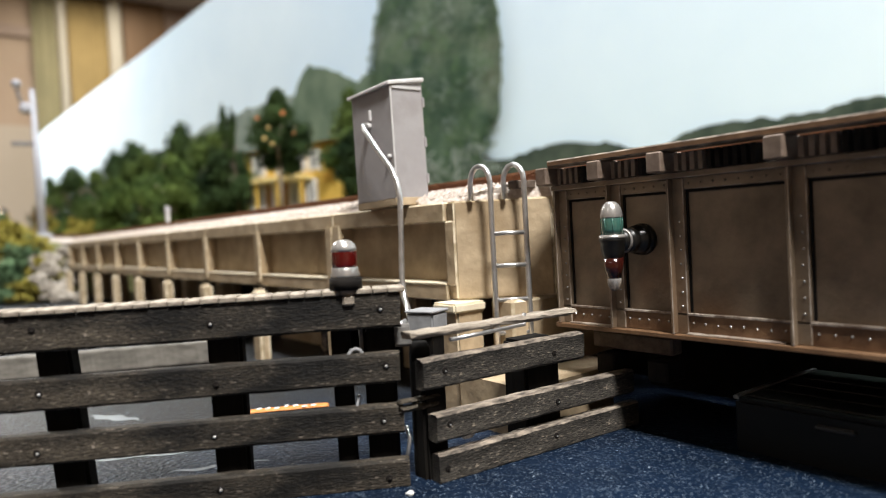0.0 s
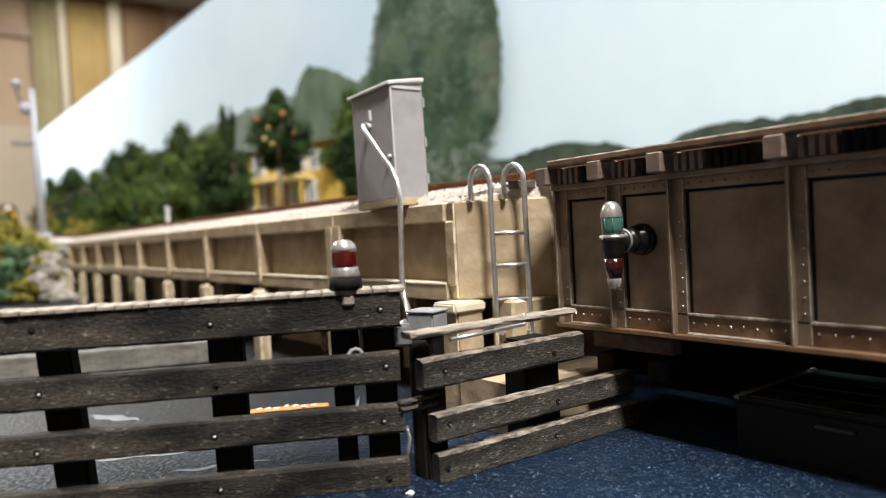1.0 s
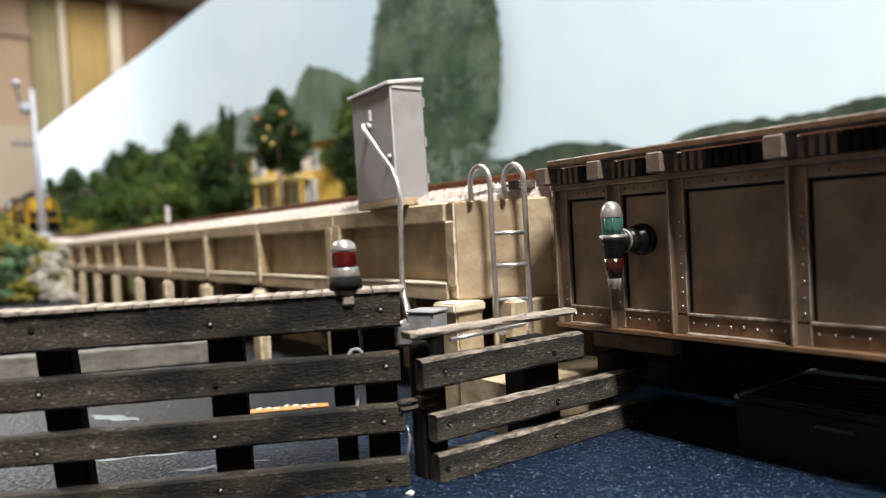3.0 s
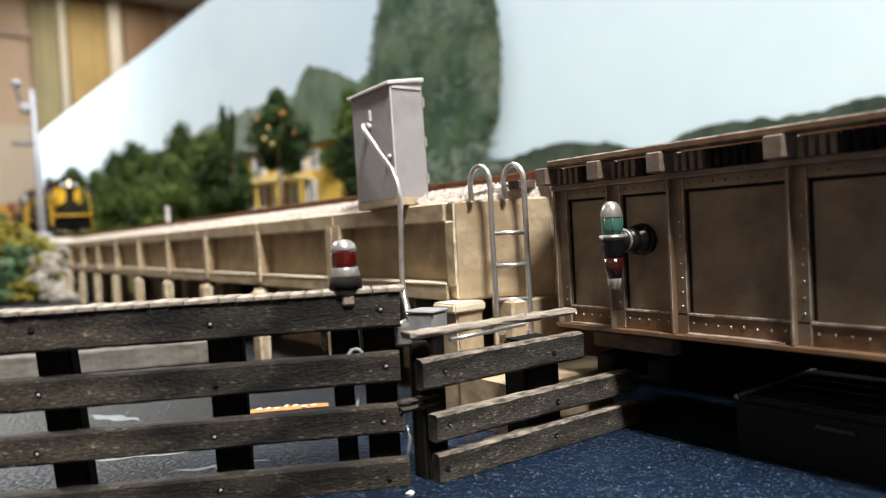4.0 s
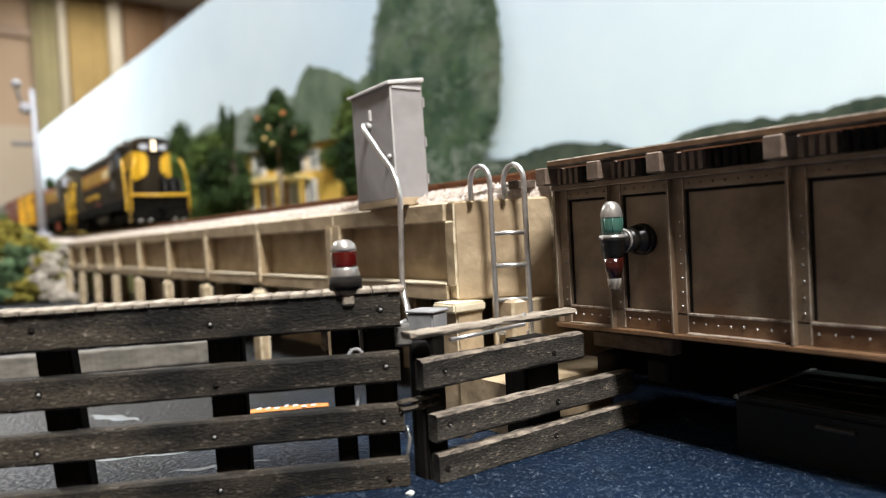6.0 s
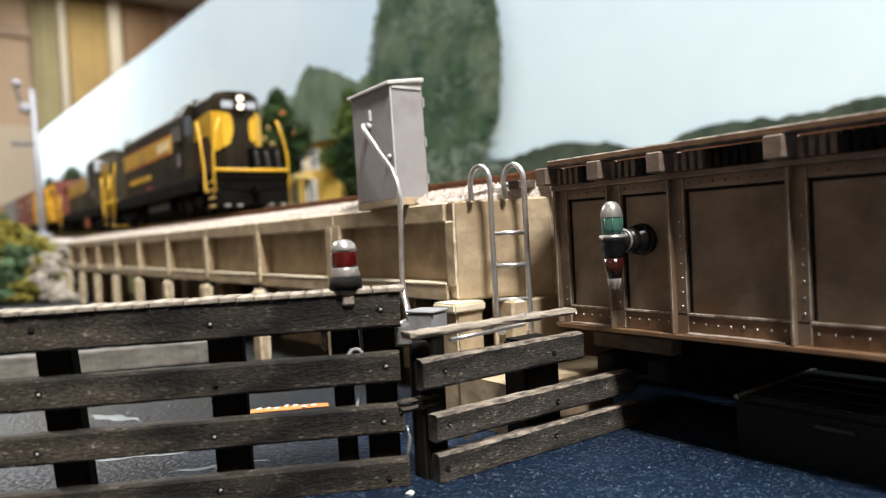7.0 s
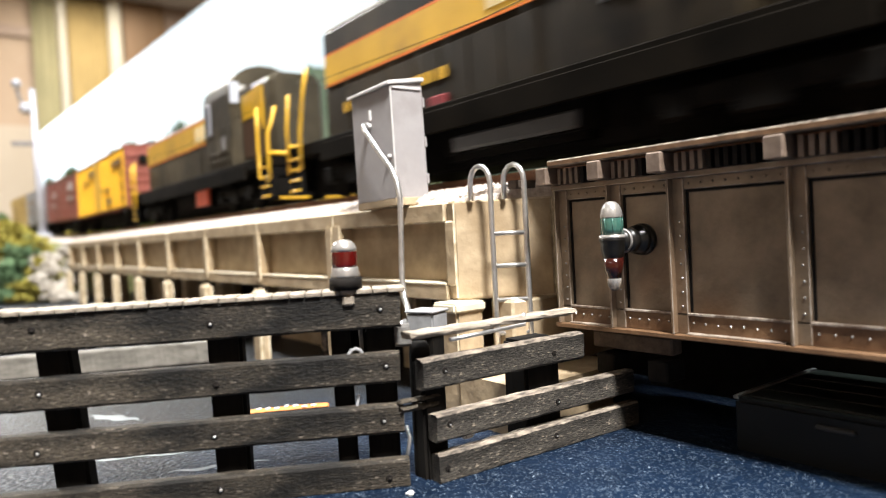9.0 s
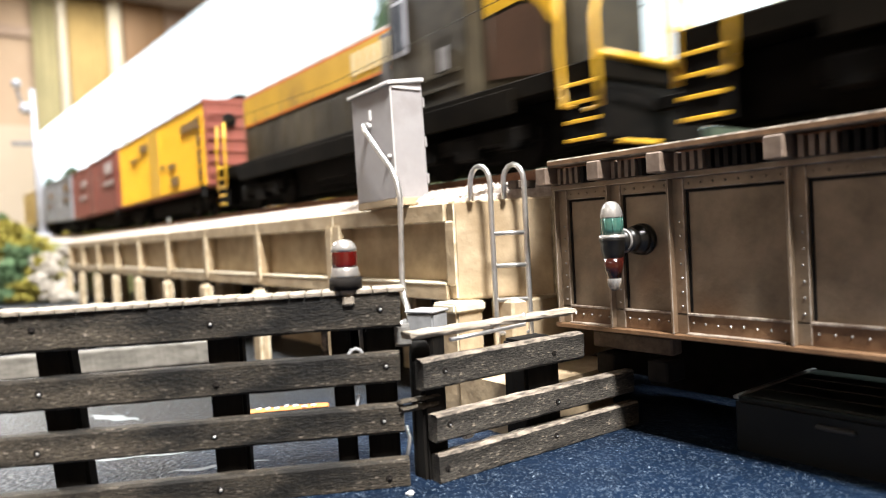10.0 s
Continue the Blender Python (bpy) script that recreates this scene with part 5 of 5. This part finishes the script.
def loco(name, label, kind):
    """A four-axle road switcher; x = 0 is the front pilot, z = 0 the rail top."""
    t = thing(name, label, "locomotive")
    high = kind == "high"
    paint = M_LBLACK if high else M_LDUSTY
    rail_top = 38.0 if high else 33.0
    L = 189.0 if high else 189.0
    porch = 18 if high else 17
    # rear and front of the cab, front end of the hood stripe
    cr, cf, sf = (-56.5, -40.0, -73.5) if high else (-65.0, -36.0, -67.0)
    part("frame", boxb(-L, 0, -15.2, 15.2, 13.0, 16.8, 0.3), M_SOOT, t)
    for s in (-1, 1):
        part("side_sill", boxb(-L + 22, -22, s * 15.3 - 0.5, s * 15.3 + 0.5, 10.5, 15.5, 0.2), M_SOOT, t)
    for x0, x1 in ((-2.6, -0.4), (-L + 0.4, -L + 2.6)):
        p = part("pilot", boxb(x0, x1, -14.5, 14.5, 3.0, 13.2, 0.3), M_UNDER, t)
    for s in (-1, 1):
        y0, y1 = sorted((s * (5.0 if high else 3.0), s * 13.5))
        fb = part("footboard", boxb(-0.6, 1.6, y0, y1, 2.0, 2.7, 0.2), M_UNDER, t)
        if high:
            for yy in (s * 6.6, s * 11.6):
                # small bright blocks added for the highlights on the footboard
                part("footboard_glint", boxb(-0.4, 1.9, yy - 1.0, yy + 1.0, 2.5, 3.6, 0.3), M_SILCAP, fb, "bright block for a lit spot on the footboard")
        else:
            part("footboard_edge", boxb(1.5, 2.1, y0, y1, 1.9, 2.8, 0.15), M_YEL, fb, "yellow footboard edge")
    coupler(t, 0, 1)
    coupler(t, -L, -1)
    truck(t, -38, 27, 5.8)
    truck(t, -L + 38, 27, 5.8)
    # black filler box added to stop light showing through beneath the frame
    part("under_filler", boxb(-L + 4, -4, -9, 9, 2.2, 13.2, 0.5), M_UNDER, t)
    part("fuel_tank", boxb(-113, -70, -13, 13, 4.0, 13.0, 1.5, 2), M_UNDER, t)
    if kind == "high":
        for s in (-1, 1):
            # grey strip painted for light reflected by the lower tank side
            part("tank_sheen", boxb(-108, -72, s * 13.4 - 0.6, s * 13.4 + 0.6, 5.8, 9.2, 0.5), M_DIM, t, "grey strip for the sheen on the tank side")
    else:
        part("tank_panel", boxb(-83, -68, -14.2, -13.0, 4.2, 11.5, 0.2), M_TANKRED, t, "bright red tank panel")
    # corner steps with yellow edges and yellow grab irons
    for xs, sg in ((-4.5, 1), (-L + 4.5, -1)):
        for s in (-1, 1):
            st = part("step_well", boxb(xs - 3.8, xs + 3.8, s * 14.6 - 0.9, s * 14.6 + 0.5, 2.6, 13.2), M_UNDER, t)
            for z in (3.0, 6.2, 9.4, 12.6):
                part("step_edge", boxb(xs - 3.6, xs + 3.6, s * 15.4 - 0.45, s * 15.4 + 0.45, z, z + 0.7, 0.1), M_YEL, st, "yellow step edge")
            x_front = xs + sg * 4.0
            bm = bmesh.new()
            if sg > 0:
                tube(bm, [(x_front - 3.0, s * 15.4, 8.3), (x_front, s * 15.6, 8.5), (x_front - 0.3, s * 15.6, 17), (x_front - 0.5, s * 15.4, 24), (x_front - 1, s * 14.0, rail_top - 6.5), (x_front - 1.4, s * 12.0, rail_top)], 0.5, 8)
            else:
                stanchion(bm, x_front, s * 15.6, 8.5, 33.0, sg * 2.2)
            part("grab_iron", bm, M_YEL, t, "yellow corner handrail")
            bm = bmesh.new()
            xr = xs - sg * ((7.5 if high else 4.2) if sg > 0 else 4.6)
            back = 6.5 if high else 0.4
            tube(bm, [(xr + sg * 2.5, s * 15.4, 9.2), (xr, s * 15.6, 9.5), (xr - sg * 0.4, s * 15.6, 20), (xr - sg * back * 0.5, s * 15.6, rail_top - 8), (xr - sg * back, s * 15.4, rail_top + 0.5)], 0.5, 8)
            if not (high and sg > 0 and s > 0):
                part("grab_iron", bm, M_YEL, t, "yellow corner handrail")
            part("handrail", tube(bmesh.new(), [(xs - sg * 5.2, s * 15.6, 36.0), (xs - sg * 8, s * 15.2, 33.5), (-L / 2, s * 15.0, 31.0)], 0.09, 6), paint, t)
            for i in range(6):
                xx = -L / 2 + sg * (12 + i * 11)
                part("stanchion", tube(bmesh.new(), [(xx, s * 15.0, 15), (xx, s * 15.0, 31.4)], 0.09, 6), paint, t)
        part("end_rail", tube(bmesh.new(), [(xs + sg * 4.2, -15.6, 17.3), (xs + sg * 4.8, 0, 17.0), (xs + sg * 4.2, 15.6, 17.3)], 0.75, 8), M_YEL, t, "yellow end rail")
    hw, top = (10.4, 49.4) if kind == "high" else (10.0, 42.5)
    # long hood with yellow stripe, cab, short hood
    part("long_hood", hood(bmesh.new(), cr + 0.5, -L + porch, hw, 16.6, top, 2.0 if kind == "high" else 3.0), paint, t)
    z0, z1 = (33.0, 41.0) if kind == "high" else (31.0, 40.2)
    for s in (-1, 1):
        ys = sorted((s * (hw - 0.2), s * (hw + 0.35)))
        stripe = part("stripe", boxb(-L + porch + 0.6, sf, ys[0], ys[1], z0, z1), M_YEL, t, "yellow hood stripe")
        for z in (z0 - 0.7, z1):
            part("pinstripe", boxb(-L + porch + 0.6, sf, ys[0] - 0.02, ys[1] + 0.02, z, z + 0.6), M_ORANGE, stripe, "orange pinstripe")
        for i in range(6):
            part("lettering", boxb(sf - 24 + i * 3.7, sf - 21.6 + i * 3.7, s * (hw + 0.3) - 0.25, s * (hw + 0.3) + 0.25, z0 + 1.5, z1 - 1.5), M_CREAM, stripe, "cream block of lettering")
        for i in range(8):
            xx = -L + porch + 4 + i * 10.5
            part("hood_door", boxb(xx, xx + 9.6, s * hw - 0.25, s * hw + 0.25, 18, z0 - 2.2, 0.1), paint, t)
        if high:
            for i in range(11):
                xx = -160 + i * 4.4
                part("lettering", boxb(xx, xx + (3.2 if i % 3 else 2.4), s * (hw + 0.3) - 0.25, s * (hw + 0.3) + 0.25, 23.5, 26.2), M_YEL, t, "yellow block of lettering")
            part("red_plate", boxb(-119.5, -113, s * (hw + 0.5) - 0.4, s * (hw + 0.5) + 0.4, 16.9, 20.0, 0.2), M_CRIMSON, t, "red plate low on the hood")
        for i in range(2 if high else 1):
            part("shutter", boxb(cr - 11 + i * 5.6, cr - 6.5 + i * 5.6, s * hw - 0.5, s * hw + 0.5, 27, top - 2.5, 0.2), M_LGREY, t, "grey radiator shutter")
    for s in (-1, 1):
        y0, y1 = sorted((s * (hw - 1.9), s * (hw - 0.45)))
        # pale strip painted for the gleam along the hood top
        part("roof_edge", boxb(-L + porch, cr, y0, y1, top - 1.4, top - 0.25, 0.2), M_EDGEGLEAM, t, "pale strip for light caught on the roof edge")
    part("exhaust_stack", boxb(-112, -106, -2, 2, top - 0.2, top + 3.2, 0.4), paint, t)
    for i in range(3):
        part("roof_fan", lathe(bmesh.new(), [(6, 0), (6, 1.2), (5, 1.6), (0.5, 1.7)], 20, (-L + porch + 13 + i * 16, 0, top - 0.2)), paint, t)
    if kind == "high":
        bm = bmesh.new()
        hood(bm, cf, cr, 14.6, 16.6, 51.4, 6.5)
        part("cab", bm, paint, t)
        part("cab_roof", hood(bmesh.new(), cf + 1.2, cr - 1.0, 10.0, 50.6, 51.8, 0.9), paint, t)
    else:
        bm = bmesh.new()
        sec = [(-14.6, 16.6), (14.6, 16.6), (14.6, 44)] + [(14.6 * math.cos(a), 44 + 11.0 * math.sin(a)) for a in (0.35, 0.7, 1.05, 1.4, 1.74, 2.09, 2.44, 2.79)] + [(-14.6, 44)]
        extr_x(bm, sec, cr, cf)
        part("cab", bm, paint, t)
    for s in (-1, 1):
        if not high:
            rw = part("cab_window", boxb(cr + 1.5, cr + 7.5, s * 14.6 - 0.4, s * 14.6 + 0.4, 30.5, 43.5, 0.3), M_SILVER, t, "silver cab window frame")
            part("pane", boxb(cr + 2.4, cr + 4.2, s * 15.0 - 0.2, s * 15.0 + 0.2, 31.5, 42.5), M_PANE, rw)
            part("pane", boxb(cr + 4.8, cr + 6.7, s * 15.0 - 0.2, s * 15.0 + 0.2, 31.5, 42.5), M_PANE, rw)
            for z in (19.5, 22.5):
                part("louvre", boxb(cr + 2, cf - 2, s * 14.7 - 0.3, s * 14.7 + 0.3, z, z + 0.8, 0.1), paint, t)
        for x in (cr + 1.0, cf - 8.2) if high else ():
            w = part("cab_window", boxb(x, x + 7.2, s * (15.0 if kind == "high" else 14.6) - 0.3, s * (15.0 if kind == "high" else 14.6) + 0.3, 33.5, 41.5, 0.2), paint, t, "dark cab window frame")
            part("pane", boxb(x + 0.8, x + 6.4, s * (15.35 if kind == "high" else 14.95) - 0.15, s * (15.35 if kind == "high" else 14.95) + 0.15, 34.3, 40.7), M_PANE, w)
        part("cab_number", boxb(cf - 9, cf - 6, s * 15.1 - 0.25, s * 15.1 + 0.25, 23.5, 28.5), M_LGREY, t, "grey cab lettering bar")
        part("front_window", boxb(cf - 0.2, cf + 0.4, s * 12.6 - 1.7, s * 12.6 + 1.7, 36 if high else 40, 44.5 if high else 48, 0.2), M_PANE if high else M_NUM, t)
    zt = 50.9 if high else 46.5
    part("short_hood", hood(bmesh.new(), -11.5, cf - 0.2, 10.2, 16.6, zt, 2.4, 4.0) if high else hood(bmesh.new(), -8.6, cf - 0.2, 10.3, 16.6, zt, 3.0, 2.0), paint, t)
    for s in (-1, 1):
        # yellow swoop: hood side, cut front corner, and nose
        swoop = [(cf + 1.5, 33.0), (-24, 33.6), (-20.5, 33.0), (-18.2, 31.0), (-15.6, 27.5), (-15.6, 42.6), (-18, 43.4), (cf + 1.5, 42.0)]
        part("yellow_panel", plate(swoop, s * 10.2 - 0.3, s * 10.2 + 0.3), M_YEL, t, "yellow hood panel sweeping down to the nose")
        corner = [(-2.7, 27.0), (-0.8, 26.2), (1.2, 27.6), (2.7, 29.4), (2.7, 41.6), (0.5, 42.6), (-2.7, 42.8)] if s < 0 else [(-2.7, 29.4), (0, 27.8), (2.7, 27.0), (2.7, 42.6), (-2.7, 41.6)]
        part("yellow_panel", plate(corner, -0.3, 0.3), M_YEL, t, "yellow corner panel", m=mpose(-13.2, s * 8.4, 0, rz=-s * 45))
        brown = [(cf + 1.5, 20), (-17.5, 18), (-17.5, 29), (-20, 32.0), (-24, 32.8), (cf + 1.5, 32.3)]
        part("lower_panel", plate(brown, s * 10.2 - 0.25, s * 10.2 + 0.25), M_LBROWN, t, "rusty brown lower hood panel")
        if s < 0:
            nose = [(-7.3, 27.5), (-4.4, 29.5), (-3.0, 34), (-3.2, 39.5), (-4.4, 41.6), (-7.3, 42.2)]
        else:
            nose = [(5.2 + 1.5 * math.cos(q), 35.2 + 5.4 * math.sin(q)) for q in [math.pi * k / 8 for k in range(16)]]
        bm = bmesh.new()
        extr_x(bm, nose, -11.7, -11.1)
        part("yellow_panel", bm, M_YEL, t, "rounded yellow nose panel")
        part("number_board", boxb(-12.0, -10.9, s * 4.9 - 2.4, s * 4.9 + 2.4, zt - 7.2, zt - 4.2, 0.2), M_NUM, t, "grey number board")
        # the same painted gleam at the cab corner
        part("cab_front_edge", boxb(cf - 1.2, cf + 0.3, s * 9.6 - 1.6, s * 9.6 + 1.6, zt - 1.6, zt + 0.3, 0.3), M_EDGEGLEAM, t, "pale strip for light caught on the cab edge")
    if high:
        pb = part("porch_box", boxb(-11.4, -5.2, 2.6, 13.2, 16.7, 27.5, 0.5), M_UNDER, t, "black box on the front porch")
        for y in (3.5, 8.0, 12.6):
            part("hose", tube(bmesh.new(), [(-5.0, y, 26), (-3.6, y, 22), (-3.2, y + 0.4, 15), (-1.6, y + 0.6, 8)], 0.35, 7), M_DIM, pb)
        part("drop_step", boxb(-4.2, -1.0, -4.0, 4.0, 16.7, 17.4, 0.2), M_UNDER, t)
    part("nose_door", boxb(-11.8, -11.2, -2.4, 2.4, 17.5, 37.5, 0.2), paint, t)
    hb = part("headlight_housing", boxb(-11.9, -9.8, -2.4, 2.4, zt - 8.6, zt - 1.2, 0.6, 2), paint, t)
    for z in (zt - 3.3, zt - 6.6):
        part("headlight", lathe(bmesh.new(), [(1.25, 0), (1.25, 0.5), (0.9, 0.85), (0.05, 0.95)], 18, (-9.9, 0, z), "x"), M_HEAD if kind == "high" else M_SILCAP, hb, "lit round headlight" if kind == "high" else "unlit round headlight")
    part("horn", tube(bmesh.new(), [(-50, 6, 52), (-44, 6, 53)], 0.7, 8, 1.6), M_LGREY, t)
    part("uncoupling_lever", tube(bmesh.new(), [(0.8, -13, 11.5), (0.9, -5, 11), (1.0, 0, 10), (0.9, 5, 11), (0.8, 13, 11.5)], 0.25, 6), M_UNDER, t)
    return t


def boxcar(name, label, side, end, marks, roof):
    """A forty-foot car; x = 0 is its front end."""
    t = thing(name, label, "freight car")
    L, W = 149.0, 16.3
    part("underframe", boxb(-L, 0, -6, 6, 6.5, 12.5), M_UNDER, t)
    part("brake_gear", boxb(-L + 38, -38, -9, 9, 3.0, 9, 0.6), M_UNDER, t)
    part("side", boxb(-L, 0, -W + 0.4, W - 0.4, 12.0, 45.0, 0.3), end, t)
    for s in (-1, 1):
        part("side_sheet", boxb(-L + 1, -1, s * (W - 0.4) - 0.3, s * (W - 0.4) + 0.3, 12.0, 44.6), side, t)
        n = 34 if side is M_REEFER else 14
        for i in range(n):
            x = -L + 3 + (L - 6) * i / (n - 1)
            part("side_rib", boxb(x - 0.25, x + 0.25, s * W - 0.25, s * W + 0.2, 12.6, 44.0), side, t)
        d = part("door", boxb(-L / 2 - 11, -L / 2 + 11, s * W - 0.3, s * W + 0.3, 12.6, 43.6, 0.1), side, t)
        for x in (-L / 2 - 10, -L / 2 + 10):
            part("door_bar", boxb(x - 0.4, x + 0.4, s * (W + 0.3) - 0.2, s * (W + 0.3) + 0.2, 13, 43.2), side, d)
        for j, (x0, x1, z0, z1) in enumerate(marks):
            part("lettering", boxb(x0, x1, s * (W + 0.3) - 0.3, s * (W + 0.3) + 0.1, z0, z1), M_MARK if side is not M_RED else M_LETTER, t, "unreadable lettering bar")
        part("sill_step", boxb(-6, -1, s * W - 0.4, s * W + 0.4, 7.5, 12), M_UNDER, t)
    bm = extr_x(bmesh.new(), [(-W - 0.3, 44.6), (W + 0.3, 44.6), (W + 0.3, 45.2), (0, 47.6), (-W - 0.3, 45.2)], -L - 0.3, 0.3)
    part("roof", bm, roof, t)
    part("running_board", boxb(-L - 1, 1, -2.2, 2.2, 48.0, 48.7), M_UNDER if roof is M_RED else roof, t)
    for i in range(5):
        part("roof_rib", boxb(-L * i / 4 - 0.4 if i else -1, -L * i / 4 + 0.4 if i else 0, -W, W, 45.0, 46.2), roof, t)
    for i in range(6):
        part("end_rib", boxb(-0.2, 0.55, -W + 1.5, W - 1.5, 15 + i * 5, 16.4 + i * 5, 0.25), end, t)
    part("brake_wheel", lathe(bmesh.new(), [(2.6, 0), (2.9, 0.3), (2.6, 0.6), (0.4, 0.6)], 16, (0.8, -6, 38), "x"), M_UNDER, t)
    for z in (17, 21.5, 26, 30.5, 35, 39.5):
        part("ladder_rung", tube(bmesh.new(), [(-1.5, -W - 0.7, z), (-6.5, -W - 0.7, z)], 0.28, 6), end, t)
        part("ladder_rung", tube(bmesh.new(), [(1.0, -W + 1, z), (1.0, -W + 6, z)], 0.28, 6), end, t)
    coupler(t, 0, 1)
    coupler(t, -L, -1)
    truck(t, -22, 20, 4.8, 11.8)
    truck(t, -L + 22, 20, 4.8, 11.8)
    return t


M_LETTER = mat("pale_lettering", (0.5, 0.42, 0.4), (0.6, 0.52, 0.5), 80, 0.6, bump=0)

TRAIN = []


def train():
    a0 = len(AXLES)
    reef = [(-28, -6, 36, 39.5), (-100, -84, 36, 40), (-120, -105, 33, 34.6), (-62, -58, 24, 26), (-50, -40, 23, 25), (-48, -36, 15, 19)] + [(-7.5, -4.5, 14 + 7 * i, 19 + 7 * i) for i in range(4)]
    plain = [(-30, -12, 34, 40), (-34, -8, 27, 29), (-110, -92, 32, 36), (-120, -96, 24, 26)]
    units = [(lambda: loco("locomotive", "black and yellow high-nose diesel locomotive with lit headlights", "high"), 0.0),
             (lambda: loco("locomotive", "black and yellow diesel locomotive with a rounded cab roof", "low"), -203.0),
             (lambda: boxcar("reefer", "yellow wooden refrigerator car with red-brown ends", M_REEFER, M_RED, reef, M_RED), -403.0),
             (lambda: boxcar("boxcar", "red oxide steel boxcar with pale lettering", M_RED, M_RED, plain, M_RED), -561.0),
             (lambda: boxcar("boxcar", "plain grey steel boxcar of the train", M_CARGREY, M_CARGREY, plain, M_CARGREY), -719.0),
             (lambda: boxcar("boxcar", "ochre yellow boxcar closing the train", M_OCHRE, M_OCHRE, plain, M_OCHRE), -877.0)]
    for build, off in units:
        a = len(AXLES)
        t = build()
        TRAIN.append((t, off, AXLES[a:]))


FRONT = [(0.0, -1415), (0.5, -1362), (1.0, -1272), (1.5, -1168), (2.0, -1077), (2.5, -973), (4.0, -695), (4.5, -626), (5.0, -552), (5.5, -478), (5.75, -440),
         (6.75, -298), (7.0, -268), (7.5, -227), (8.0, -162), (8.5, -85), (9.0, -11.5), (9.25, 25), (9.5, 59.5), (9.75, 94), (10.0, 127)]


def front_x(t):
    for (a, xa), (b, xb) in zip(FRONT, FRONT[1:]):
        if t <= b:
            return xa + (xb - xa) * (t - a) / (b - a)
    return FRONT[-1][1]


def unit_pose(x):
    """Pose of a car whose front stands at x, from the track below its two ends."""
    xb = x - 150
    p, q = Vector((x, track_y(x), track_z(x))), Vector((xb, track_y(xb), track_z(xb)))
    d = p - q
    return mpose(p.x, p.y, p.z, rz=math.degrees(math.atan2(d.y, d.x)), ry=-math.degrees(math.atan2(d.z, d.x)))


def motions():
    for t, off, axles in TRAIN:
        walk(t, [(0.25 * i, unit_pose(front_x(0.25 * i) + off)) for i in range(41)])
        for ax, x, r in axles:
            rows = []
            for i in range(301):
                turn = math.degrees((front_x(i / 30) - front_x(0)) / r)
                rows.append((i / 30, mpose(x, 0, r, ry=turn)))
            walk(ax, rows)


room()
layout_table()
terrain()
backdrop()
girder_bridge()
viaduct()
tracks()
fenders()
fender_lamp()
bridge_lamp()
relay_cabinet()
junction_box()
ladder()
small_things()
house()
greenery()
train()
motions()
